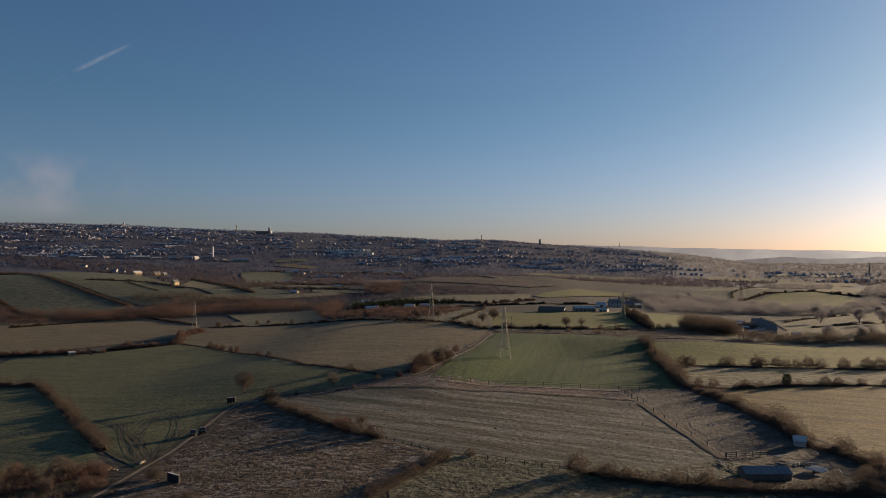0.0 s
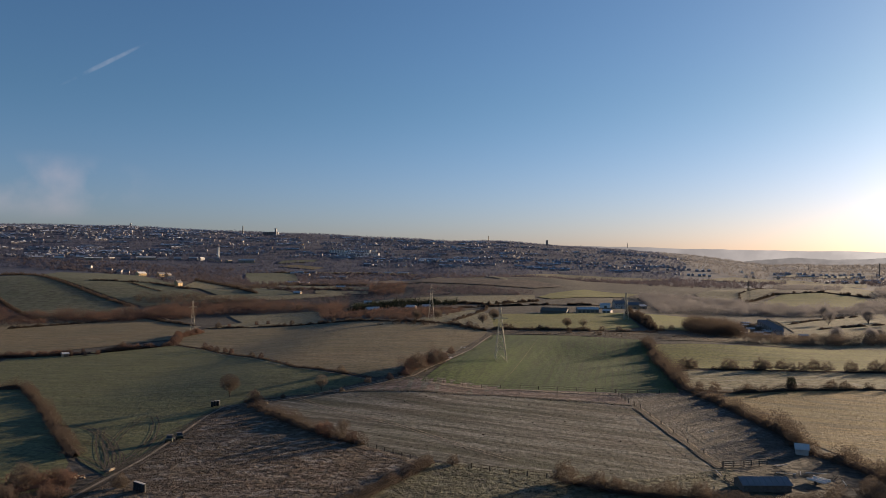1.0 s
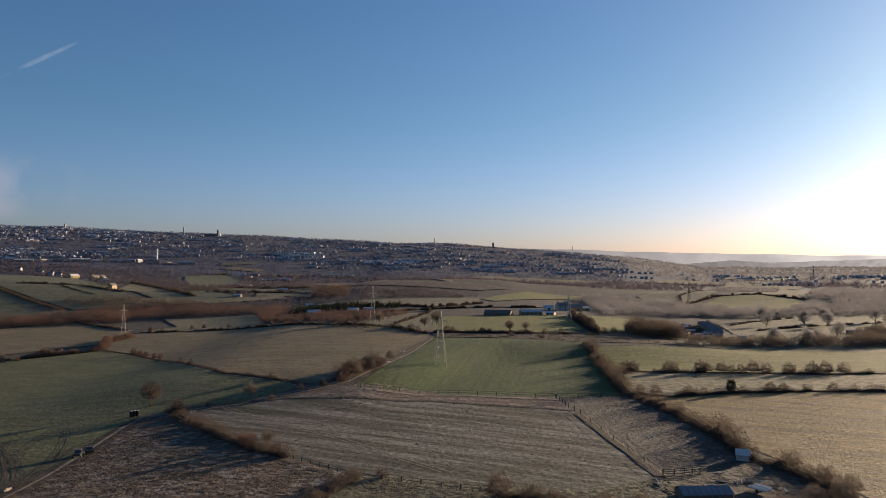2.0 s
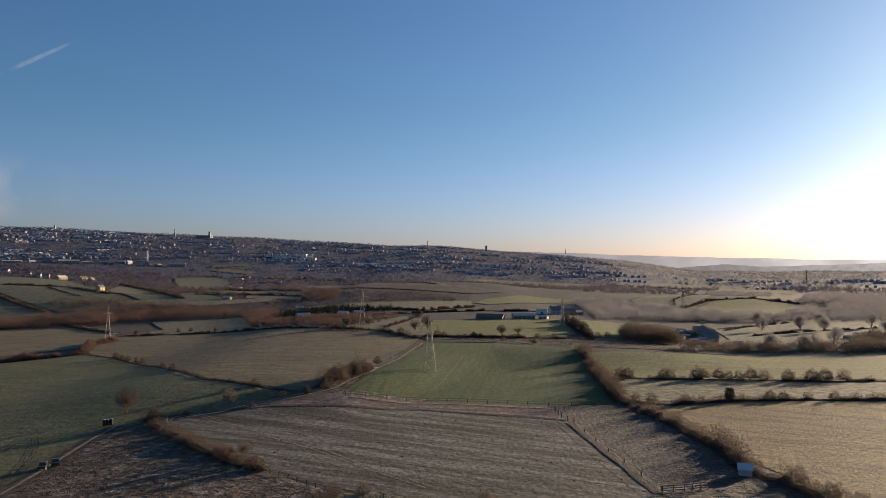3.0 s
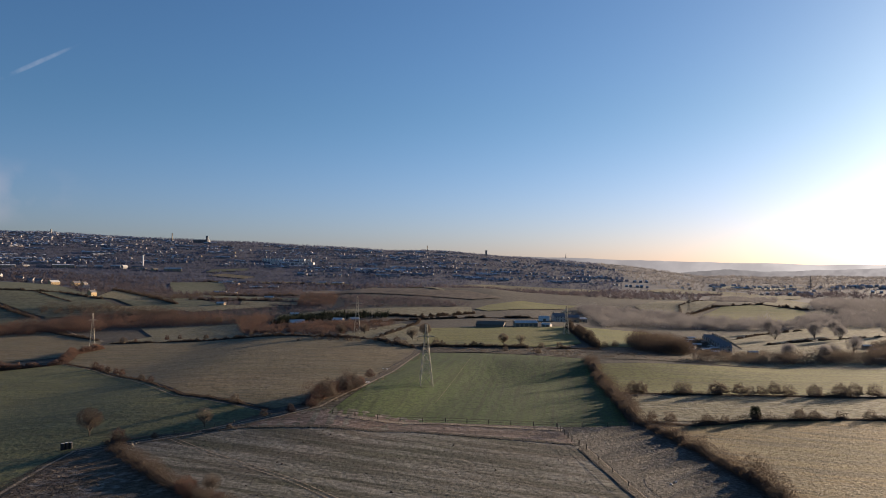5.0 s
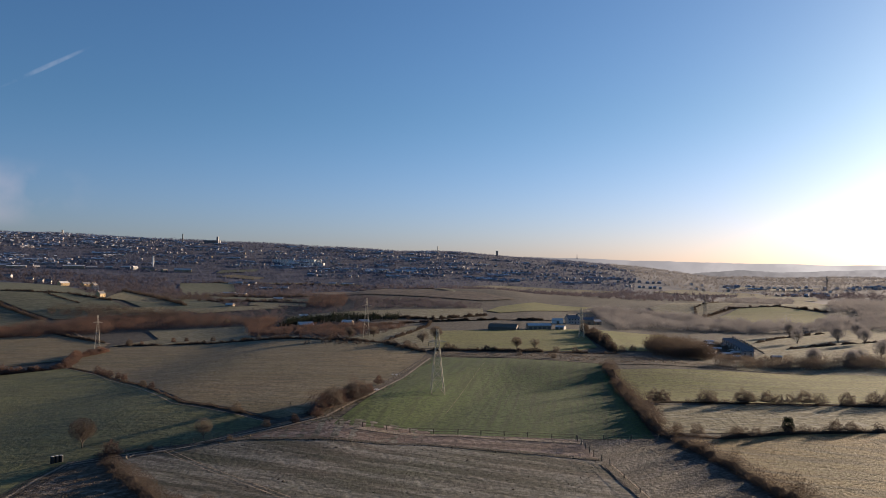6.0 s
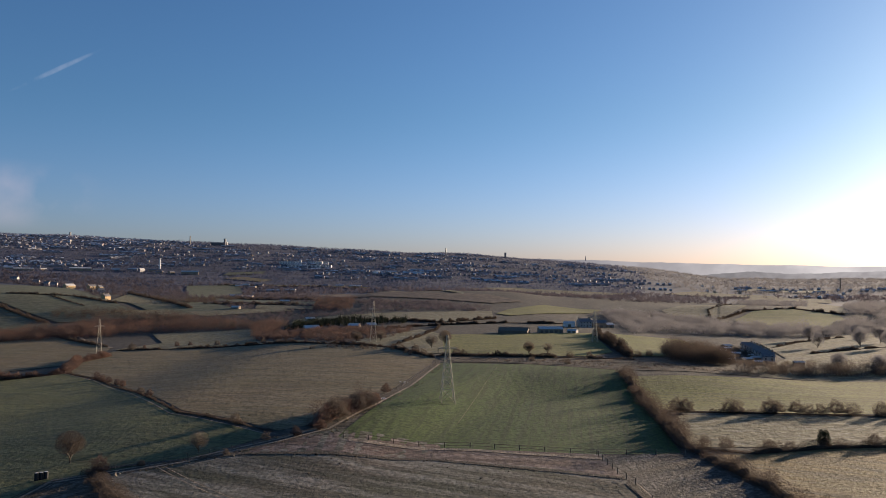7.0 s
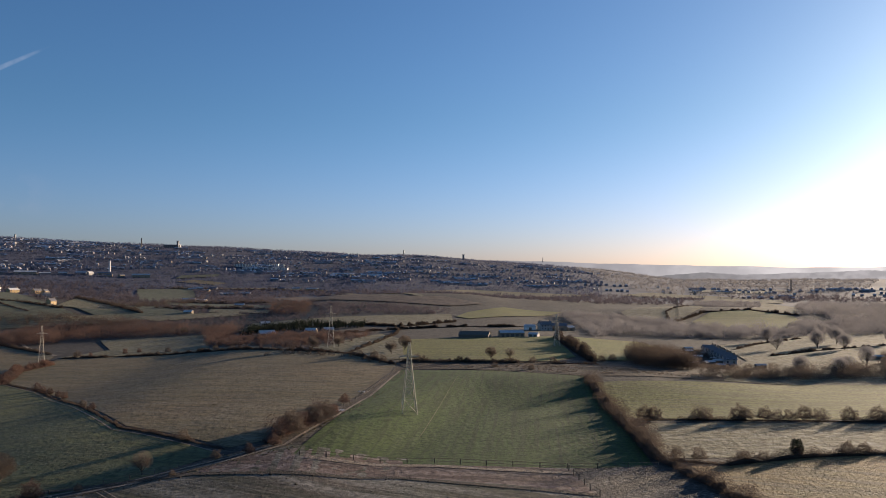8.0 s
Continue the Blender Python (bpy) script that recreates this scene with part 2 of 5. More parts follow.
M_TOWNWALL = plain_material("town_walls", (0.42, 0.36, 0.34), (0.28, 0.25, 0.24), 0.02, 0.8, spread=0.8)
M_TOWNPALE = plain_material("pale_town_render", (0.50, 0.45, 0.40), (0.36, 0.32, 0.29), 0.4, 0.8)


def frosted_roofs(name):
    """Slate roofs, each with its own share of frost."""
    m, n, l, p = nodes_of(name)
    isl = n.new("ShaderNodeNewGeometry").outputs["Random Per Island"]
    pos = n.new("ShaderNodeTexCoord").outputs["Object"]
    c = mix(n, l, ramp(n, l, isl, 0.35, 0.9, 0, 1), (0.13, 0.13, 0.15), (0.68, 0.68, 0.70))
    c = mix(n, l, ramp(n, l, noise_node(n, l, 0.3, 4, pos), 0.45, 0.65, 0, 0.5), c, (0.15, 0.15, 0.165))
    l.new(c, p.inputs["Base Color"])
    p.inputs["Roughness"].default_value = 0.6
    return m


M_TOWNROOF = frosted_roofs("town_roofs")


# ---- the lie of the land ----
def step(a, b, v):
    u = min(1.0, max(0.0, (v - a) / (b - a)))
    return u * u * (3 - 2 * u)


RIDGE_AZ = (-180, -50, -32, -25, -17, -10, 0, 5, 10.7, 14.7, 18.4, 20, 21.6, 24, 27, 32, 40, 180)
RIDGE_EL = (1.5, 2.1, 2.2, 2.18, 1.92, 1.66, 1.40, 1.15, 0.78, 0.42, -0.1, -0.25, -0.2, -0.3, -0.2, -0.1, 0.0, 1.5)
FAR_AZ = (-180, 3, 10.5, 16.6, 22, 27.6, 35, 180)
FAR_EL = (1.0, 1.10, 1.06, 0.87, 0.74, 0.62, 0.7, 1.0)


def land(x, y):
    """Height of the ground: a gentle valley floor, a slope with houses, a moor, the town's hill and a far ridge."""
    d, az = math.hypot(x, y), math.degrees(math.atan2(x, y))
    fall = -30 - x
    z = -26 * math.tanh(0.075 * (math.sqrt(fall * fall + 1600) + fall) / 52)
    z *= (1 - step(800, 1200, y)) * step(-300, 60, y)
    z += 4.5 * step(370, 450, y + 110 * (1 - step(-20, 50, x))) * step(-160, -80, x) * (1 - step(110, 200, x))
    z += 21 * math.exp(-((x + 720) / 250) ** 2 - ((y - 1250) / 330) ** 2)
    z += 15 * math.exp(-((x - 60) / 260) ** 2 - ((y - 1350) / 200) ** 2)
    z += 10 * math.exp(-((x - 420) / 160) ** 2 - ((y - 1050) / 120) ** 2)
    if d > 1400:
        u = step(1400, 3300, d)
        ridge = 48 + 3300 * math.tan(radians(float(np.interp(az, RIDGE_AZ, RIDGE_EL))))
        ridge += 9 * noise.noise((x * 0.004, y * 0.004, 0)) - 30 * step(3300, 3900, d)
        z = z * (1 - u) + ridge * u
        if d > 3900:
            z = z + (-20 - z) * step(3600, 4200, d)
    return z


def solid(name, bm, material):
    me = bpy.data.meshes.new(name)
    bm.to_mesh(me)
    bm.free()
    me.materials.append(material)
    return me


def part(name, bm, material, parent, label=""):
    ob = new(name, solid(name, bm, material))
    ob.parent = parent
    return tagged(ob, label) if label else ob


def thing(name, bm, material, label, category, group="", kind="", at=None):
    ob = new(name, solid(name, bm, material))
    if at is not None:
        ob.matrix_world = at
    return tagged(ob, label, category, group, kind)


def empty(name, label, category, group="", at=None):
    ob = tagged(new(name), label, category, group)
    if at is not None:
        ob.matrix_world = at
    return ob


def from_lists(name, verts, faces, material):
    me = bpy.data.meshes.new(name)
    me.from_pydata([tuple(v) for v in verts], [], faces)
    me.materials.append(material)
    return me


def ground():
    az = [-50 + 0.25 * i for i in range(401)] + [50 + 260 * i / 52 for i in range(1, 52)]
    rad = [30.0]
    while rad[-1] < 4960:
        rad.append(rad[-1] * 1.018 + 0.6)
    rad[-1] = 4960
    verts, faces, mats = [(0, 0, 0)], [], []
    for r in rad:
        for a in az:
            x, y = r * math.sin(radians(a)), r * math.cos(radians(a))
            verts.append((x, y, land(x, y)))
    k = len(az)
    for i in range(k):
        faces.append((0, 1 + i, 1 + (i + 1) % k))
        mats.append(0)
    for j in range(len(rad) - 1):
        for i in range(k):
            a, b = 1 + j * k + i, 1 + j * k + (i + 1) % k
            faces.append((b, a, a + k, b + k))
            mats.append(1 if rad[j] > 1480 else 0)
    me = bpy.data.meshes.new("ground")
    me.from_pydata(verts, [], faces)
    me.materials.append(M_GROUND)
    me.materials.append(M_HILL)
    me.polygons.foreach_set("material_index", mats)
    me.polygons.foreach_set("use_smooth", [True] * len(faces))
    me.update()
    if me.polygons[0].normal.z < 0:
        me.flip_normals()
    tagged(new("ground", me), "frosted winter ground of fields rising to a far hill", "ground", kind="structure")


ground()


def far_ridge(near, far, az_el, a0, a1, left, right, x0, x1, rough, label):
    """A ridge near the horizon that glows with far-off haze, paler towards the sun."""
    m = bpy.data.materials.new("haze_glow")
    m.use_nodes = True
    n, l = m.node_tree.nodes, m.node_tree.links
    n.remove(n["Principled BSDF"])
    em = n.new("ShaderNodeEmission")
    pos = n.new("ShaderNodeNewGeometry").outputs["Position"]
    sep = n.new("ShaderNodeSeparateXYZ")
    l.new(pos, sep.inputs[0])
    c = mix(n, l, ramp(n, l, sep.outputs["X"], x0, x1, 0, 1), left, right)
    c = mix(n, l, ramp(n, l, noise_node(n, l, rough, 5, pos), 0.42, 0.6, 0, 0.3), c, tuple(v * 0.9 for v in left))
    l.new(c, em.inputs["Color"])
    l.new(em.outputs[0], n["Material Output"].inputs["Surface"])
    verts, faces = [], []
    for i in range(241):
        a = radians(a0 + i * (a1 - a0) / 240)
        el = float(np.interp(math.degrees(a), *az_el))
        mid = (near + far) / 2
        for d, z in ((near, -60), (mid, 48 + mid * math.tan(radians(el)) + mid * 0.0012 * (noise.noise((i * 0.12, 0, 0)) + 0.5 * noise.noise((i * 0.7, 0, 0)))), (far, 0)):
            verts.append((d * math.sin(a), d * math.cos(a), z))
        if i:
            k = 3 * i
            faces += [(k - 3, k, k + 1, k - 2), (k - 2, k + 1, k + 2, k - 1)]
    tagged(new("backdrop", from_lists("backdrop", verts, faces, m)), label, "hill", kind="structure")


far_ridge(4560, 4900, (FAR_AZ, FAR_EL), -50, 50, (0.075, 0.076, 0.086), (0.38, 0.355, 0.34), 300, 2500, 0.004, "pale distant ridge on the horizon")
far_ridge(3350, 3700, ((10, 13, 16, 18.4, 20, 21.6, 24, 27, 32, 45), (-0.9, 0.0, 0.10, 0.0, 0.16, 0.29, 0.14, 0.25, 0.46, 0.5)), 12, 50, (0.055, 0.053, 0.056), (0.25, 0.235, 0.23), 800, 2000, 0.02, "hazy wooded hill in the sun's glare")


FIELDS = []


def field(pts, material, label, lift=0.07, name="field"):
    """A field laid over the ground: its outline cut into cells and draped."""
    FIELDS.append(pts)
    lift += 0.002 * len(FIELDS)
    mx, my = sum(p[0] for p in pts) / len(pts), sum(p[1] for p in pts) / len(pts)
    pts = [(x + 1.2 * (x - mx) / math.hypot(x - mx, y - my), y + 1.2 * (y - my) / math.hypot(x - mx, y - my)) for x, y in pts]
    bm = bmesh.new()
    bm.faces.new([bm.verts.new((x, y, 0)) for x, y in pts])
    xs, ys = [p[0] for p in pts], [p[1] for p in pts]
    size = max(max(xs) - min(xs), max(ys) - min(ys))
    cell = max(5.0, size / 45)
    for axis, vals in ((0, xs), (1, ys)):
        v = min(vals) + cell
        while v < max(vals):
            co, no = [0, 0, 0], [0, 0, 0]
            co[axis], no[axis] = v, 1
            bmesh.ops.bisect_plane(bm, geom=bm.verts[:] + bm.edges[:] + bm.faces[:], plane_co=co, plane_no=no)
            v += cell
    for v in bm.verts:
        v.co.z = land(v.co.x, v.co.y) + lift + 0.0009 * max(0, v.co.y - 300)
    bmesh.ops.recalc_face_normals(bm, faces=bm.faces[:])
    if sum(f.normal.z for f in bm.faces) < 0:
        bmesh.ops.reverse_faces(bm, faces=bm.faces[:])
    return thing(name, bm, material, label, "field", kind="structure")


field([(-80, 281), (-55, 289), (-34, 305), (-20, 311), (20, 303), (55, 292), (57, 260), (60, 225), (62, 192), (40, 181), (-1, 194), (-26, 212), (-49, 239)], M_PASTURE, "frosted brown pasture with pale streaks")
field([(-82, 283), (-62, 288.5), (-40, 292), (-14, 290.5), (10, 287), (34, 279), (56, 269), (55, 291), (20, 301.5), (-16, 308), (-34, 303)], M_PINK, "pinkish-brown rough grass strip along a fence")
field([(-17, 305), (-2, 375), (12, 463), (55, 458), (94, 438), (84, 350), (77, 294), (54, 294)], M_GREEN, "short green grass field with faint drill lines")
field([(57, 262), (55, 290), (78, 293), (80, 280), (84, 258), (86, 228), (84, 206), (62, 192)], M_SAND, "worn paddock earth with frost and painted sun streaks")
field([(-160, 297), (-123, 244), (-101, 209), (-84, 190), (-83, 224), (-87, 274), (-77, 281), (-55, 290), (-39, 307), (-78, 342), (-122, 418), (-170, 490), (-211, 537), (-300, 490), (-260, 380), (-205, 358)], M_GREEN_DARK, "dark frosted green field in long shadows")
field([(-82, 190), (-82, 224), (-86, 274), (-79, 280), (-49, 238), (-26, 211), (-8, 193), (-18, 168), (-40, 130), (-75, 140)], M_TUSSOCK, "tussocky frosted grass")
field([(-300, 372), (-228, 356), (-205, 350), (-162, 291), (-125, 238), (-103, 206), (-93, 182), (-110, 130), (-240, 150)], M_GREEN_DARK, "dark green frosted field behind a hedge")
field([(-7, 192), (-1, 193), (40, 180), (62, 190), (66, 165), (50, 110), (-10, 110), (-17, 164)], M_MOTTLE, "mottled green frosted grass")
field([(-211, 544), (-170, 498), (-122, 427), (-78, 351), (-37, 313), (-29, 318), (-8, 380), (8, 470), (7, 487), (-20, 545), (-140, 655), (-241, 680), (-228, 600)], M_BROWN, "dry brown grass field")
field([(-318, 505), (-232, 590), (-228, 620), (-262, 720), (-369, 845), (-560, 840), (-620, 640), (-430, 500)], M_BROWN, "dry brown grass field beyond a hedge")
field([(-275, 850), (-225, 740), (-245, 690), (-140, 664), (-60, 585), (-72, 610), (-135, 690), (-176, 855)], M_PALE, "frosted grass strip before bare woods")
field([(88, 292), (98, 292), (122, 300), (165, 302), (240, 300), (230, 200), (100, 170), (97, 195), (91, 230), (89, 258)], M_GOLD, "golden rough grass field")
field([(84, 302), (94, 350), (125, 350), (180, 345), (260, 350), (250, 305), (150, 306), (121, 303)], M_PALE, "pale frosted grass strip between hedges")
field([(92, 362), (97, 425), (144, 430), (195, 436), (260, 440), (280, 362), (160, 356), (125, 357)], M_LIME, "yellow-green grass field")
field([(9, 635), (12, 515), (60, 500), (92, 498), (108, 520), (124, 660)], M_LIME, "frosted green field before a farm")
field([(133, 672), (116, 500), (146, 512), (190, 560), (188, 660)], M_LIME, "yellow-green field beside a hedge")
field([(14, 476), (10, 500), (55, 492), (110, 480), (160, 462), (165, 440), (95, 441), (56, 461)], M_MUD, "rough brown verge with frosted tufts")
field([(-48, 600), (4, 512), (13, 512), (12, 640), (-4, 690)], M_PALE, "frosted pale field round a pylon")
field([(160, 440), (172, 470), (215, 535), (240, 632), (298, 672), (347, 715), (410, 765), (480, 700), (330, 430)], M_PALE, "pale frosted meadows with hedge lines")
field([(-80, 940), (11, 952), (69, 965), (62, 845), (12, 780), (-64, 855)], M_PALE, "pale brown field under a moor")
field([(72, 925), (93, 1005), (150, 1115), (216, 1052), (188, 1000), (84, 888)], M_LIME, "pale green sloping field")
field([(270, 950), (281, 1020), (380, 1180), (467, 1290), (394, 1047), (310, 908)], M_PALE, "pale field on a low rise")
field([(310, 845), (321, 892), (375, 978), (430, 998), (455, 940), (430, 872), (368, 785)], M_LIME, "pale green field on a low rise")
field([(440, 1012), (560, 1240), (670, 1460), (634, 1270), (470, 962)], M_PALE, "pale field behind a low rise")
field([(-178, 1580), (-24, 1290), (80, 1255), (126, 1152), (80, 1116), (11, 1172), (-127, 1262), (-230, 1500)], M_MOOR, "brown moor with a pale crest")
field([(483, 1720), (600, 1860), (700, 1720), (716, 1626), (545, 1660)], M_PALE, "far pale frosted field strip")
field([(-500, 1890), (-470, 1940), (-390, 1900), (-400, 1850)], M_BROWN, "bare reddish earth bank across the valley")
field([(-519, 1684), (-426, 1749), (-361, 1522), (-339, 1398), (-411, 1360)], M_SLOPE, "dim green field across the valley")
field([(-610, 965), (-470, 830), (-410, 920), (-440, 960), (-740, 1230), (-800, 1120)], M_SLOPE, "green hillside field")
field([(-425, 960), (-330, 1000), (-470, 1180), (-620, 1390), (-830, 1480), (-720, 1230)], M_SLOPE, "green hillside field below houses")
field([(-320, 1010), (-230, 1060), (-330, 1200), (-460, 1200)], M_SLOPE, "dim green hillside field")
field([(-310, 1060), (-205, 1110), (-180, 1065), (-275, 1015)], M_PALE, "frosted paddock among scrub")
field([(-250, 1240), (-120, 1190), (-130, 1140), (-255, 1185)], M_SLOPE, "dim green paddock among scrub")
field([(-150, 960), (-60, 930), (-70, 885), (-150, 905)], M_PALE, "frosted paddock behind a wood")

field([(-360, 1345), (-222, 1250), (-210, 1185), (-333, 1248)], M_SLOPE, "frosted strip in the valley")
field([(-245, 1160), (-162, 1126), (-157, 1085), (-236, 1110)], M_PALE, "pale frosted strip among scrub")
field([(-424, 1050), (-340, 1080), (-327, 1035), (-405, 1012)], M_PALE, "pale frosted paddock under a slope")
field([(-450, 1160), (-502, 1350), (-354, 1160), (-346, 1114)], M_PALE, "pale frosted strip down a slope")
field([(-454, 1763), (-276, 1805), (-146, 1784), (-146, 1765), (-276, 1784), (-454, 1743)], M_PALE, "pale frosted railway bank across the valley")
field([(-521, 1950), (-442, 2020), (-443, 2070), (-522, 2015)], M_SLOPE, "dim green field above an earth bank")
field([(-150, 1640), (-83, 1632), (10, 1440), (48, 1275), (44, 1250), (0, 1400), (-90, 1600)], M_PALE, "pale frosted crest of a moor")
field([(560, 1480), (640, 1640), (760, 1560), (690, 1420)], M_PALE, "pale field far up the valley")
field([(700, 1900), (820, 2060), (980, 1980), (860, 1830)], M_PALE, "pale field before a far town")
field([(60, 1720), (180, 1820), (420, 1700), (300, 1600)], M_PALE, "pale frosted strip below the hill")


# ---- hedges, bushes, trees ----
def card(verts, faces, c, size, rng):
    """A small ragged clump of twigs: one bent leaf-shaped scrap."""
    u = Vector((rng.gauss(0, 1), rng.gauss(0, 1), rng.gauss(0, 1))).normalized()
    w = u.cross(Vector((rng.gauss(0, 1), rng.gauss(0, 1), rng.gauss(0, 1)))).normalized()
    k = len(verts)
    verts += [c - u * size, c + w * size * 0.34, c + u * size * rng.uniform(0.6, 1.2)]
    faces.append((k, k + 1, k + 2))


def inside(pts, x, y):
    odd = False
    for (ax, ay), (bx, by) in zip(pts, pts[1:] + pts[:1]):
        if (ay > y) != (by > y) and x < ax + (y - ay) * (bx - ax) / (by - ay):
            odd = not odd
    return odd


def hedge(pts, width, height, label, material=M_HEDGE, per_m=70, seed=1, size=0.22, gaps=0.0):
    """A hedge along a line: an uneven dense heart and a shell of loose twigs."""
    rng, verts, faces = random.Random(seed), [], []
    ring = []
    run, total = 0.0, sum(math.hypot(b[0] - a[0], b[1] - a[1]) for a, b in zip(pts, pts[1:]))
    for (ax, ay), (bx, by) in zip(pts, pts[1:]):
        length = math.hypot(bx - ax, by - ay)
        nx, ny = -(by - ay) / length, (bx - ax) / length
        for i in range(int(length / 1.5) + 1):
            t = min(1, i * 1.5 / length)
            x, y = ax + (bx - ax) * t, ay + (by - ay) * t
            s = run + t * length
            h = height * (0.66 + 0.75 * noise.noise((s * 0.13, seed * 7.1, 0)) + 0.55 * noise.noise((s * 0.33, seed, 3)))
            w = width * (0.8 + 0.5 * noise.noise((s * 0.17, seed * 3.3, 9)))
            if gaps and noise.noise((s * 0.09, seed * 1.7, 20)) < gaps - 0.5:
                h *= 0.12
            h = max(h, 0.15 * height) * min(1.0, 0.2 + min(s, total - s) / 4)
            w *= min(1.0, 0.4 + min(s, total - s) / 4)
            z = land(x, y)
            k = len(verts)
            for off, hh in ((-0.24, -0.2), (-0.2, 0.26), (-0.07, 0.46), (0.08, 0.44), (0.2, 0.26), (0.25, -0.2)):
                o = off * w * rng.uniform(0.8, 1.1)
                verts.append(Vector((x + nx * o, y + ny * o, z + hh * h * rng.uniform(0.85, 1.0))))
            if ring:
                for q in range(5):
                    faces.append((ring[0] + q, ring[0] + q + 1, k + q + 1, k + q))
            ring = [k]
            for _ in range(int(per_m * 6.5 * (0.3 + 0.7 * h / height))):
                a = rng.uniform(0, math.pi)
                r = rng.uniform(0.45, 1.15)
                o, hh = math.cos(a) * 0.5 * w * r, abs(math.sin(a)) ** 0.7 * h * r
                along = rng.uniform(-0.8, 0.8)
                c = Vector((x + nx * o + (bx - ax) / length * along, y + ny * o + (by - ay) / length * along, z + hh))
                card(verts, faces, c, size * rng.uniform(0.5, 1.3), rng)
        run += length
    me = from_lists("hedge", verts, faces, material)
    return tagged(new("hedge", me), label, "hedge")


def limb(bm, a, b, ra, rb, sides=5):
    """A tapered tube from a to b."""
    ax = (b - a).normalized()
    u = ax.orthogonal().normalized()
    w = ax.cross(u)
    lo = [bm.verts.new(a + (u * math.cos(q) + w * math.sin(q)) * ra) for q in (2 * math.pi * i / sides for i in range(sides))]
    hi = [bm.verts.new(b + (u * math.cos(q) + w * math.sin(q)) * rb) for q in (2 * math.pi * i / sides for i in range(sides))]
    for i in range(sides):
        bm.faces.new((lo[i], lo[(i + 1) % sides], hi[(i + 1) % sides], hi[i]))
    bm.faces.new(hi)


def bare_tree(name, height, spread, seed, label, twig=M_TWIG, twigs=900):
    """A leafless tree: trunk with limbs, and a crown of fine twigs at the ends of its branches."""
    rng = random.Random(seed)
    bm, tips = bmesh.new(), []

    def grow(a, way, length, r, level):
        b = a + way * length
        limb(bm, a, b, r, r * 0.65, 6 if level == 0 else 4)
        tips.append((b, level))
        if level < 4:
            for _ in range(rng.choice((2, 3)) if level else 6):
                turn = Vector((rng.gauss(0, 1), rng.gauss(0, 1), rng.gauss(0.5, 0.6))).normalized()
                grow(a.lerp(b, rng.uniform(0.55, 1.0)), (way * 0.75 + turn * spread + Vector((0, 0, 0.22))).normalized(), length * (rng.uniform(1.1, 1.7) if level == 0 else rng.uniform(0.55, 0.8)), r * 0.55, level + 1)

    grow(Vector((0, 0, -0.3)), Vector((0, 0, 1)), height * 0.2, height * 0.028, 0)
    root = empty(name, label, "tree")
    part("trunk", bm, M_BARK, root)
    ends = [p for p, level in tips if level >= 2]
    verts, faces = [], []
    for _ in range(twigs):
        out = Vector((rng.gauss(0, 1), rng.gauss(0, 1), rng.gauss(0, 1))).normalized() * rng.uniform(0.1, 1.0) ** 0.45
        c = Vector((out.x * 0.42, out.y * 0.42, 0.6 + out.z * 0.36)) * height if rng.random() < 0.65 else rng.choice(ends) + out * height * 0.08
        u = (out + Vector((rng.gauss(0, 0.4), rng.gauss(0, 0.4), rng.gauss(0.5, 0.5)))).normalized() * height * rng.uniform(0.03, 0.08)
        w = u.orthogonal().normalized() * height * 0.0042
        k = len(verts)
        verts += [c - w, c + w, c + u]
        faces.append((k, k + 1, k + 2))
    ob = new("crown", from_lists("crown", verts, faces, twig))
    ob.parent = root
    return root


def bush(name, height, width, seed, label, material=M_HEDGE, count=1600, category="bush"):
    rng, verts, faces = random.Random(seed), [], []
    for _ in range(count * 4):
        v = Vector((rng.gauss(0, 1), rng.gauss(0, 1), rng.gauss(0, 1))).normalized()
        lump = 0.75 + 0.55 * noise.noise((v.x * 1.7 + seed, v.y * 1.7, v.z * 1.7))
        r = rng.uniform(0.35, 1.0) ** 0.5 * lump
        card(verts, faces, Vector((v.x * r * width / 2, v.y * r * width / 2, height * (0.3 + v.z * r * (0.7 if v.z > 0 else 0.32)))), height * rng.uniform(0.016, 0.042), rng)
    return tagged(new(name, from_lists(name, verts, faces, material)), label, category)


def put(ob, x, y, turn=0.0, scale=1.0):
    m = pose(x, y, land(x, y), 0, 0, turn)
    ob.scale = (scale,) * 3
    c = copy_thing(ob, m)
    return c


hedge([(-78, 281), (-49, 238), (-36, 223), (-25, 211)], 6.5, 4.6, "dense dark brown hedge between two frosted fields", seed=3)
hedge([(-112, 168), (-103, 178), (-97, 184), (-91, 191)], 6, 3.6, "low russet growth beside a gateway", M_RUSSET, seed=34, per_m=90)
hedge([(-300, 376), (-227, 360), (-205, 354), (-160, 293), (-123, 239), (-103, 211)], 6, 5.0, "tall bare brown hedge beside dark grass", seed=4)
hedge([(95, 437), (88, 370), (81, 305), (83, 290)], 7, 7.0, "long bare hedge beside a green field", seed=5, per_m=95)
hedge([(83, 290), (87, 262), (89, 230), (88, 207), (93, 193), (94, 175)], 6.5, 5.2, "long overgrown hedge beside a paddock", seed=6, per_m=90)
hedge([(-27, 315), (-20, 328), (-12, 345)], 8, 7.5, "thick russet-brown hedge beside a lane", M_RUSSET, seed=7, per_m=120)
hedge([(-38, 311), (-78, 346), (-122, 422), (-170, 494), (-211, 541)], 1.6, 1.1, "low gappy hedge between two fields", seed=8, per_m=30, gaps=0.4)
hedge([(24, 178), (34, 171), (46, 166), (60, 164), (80, 163), (98, 166)], 4.5, 3.2, "low dark hedge in front of a stable", seed=9, per_m=100)
hedge([(-7, 191), (-18, 167), (-23, 154)], 4, 2.8, "dark hedge at a field corner", seed=10, per_m=90)
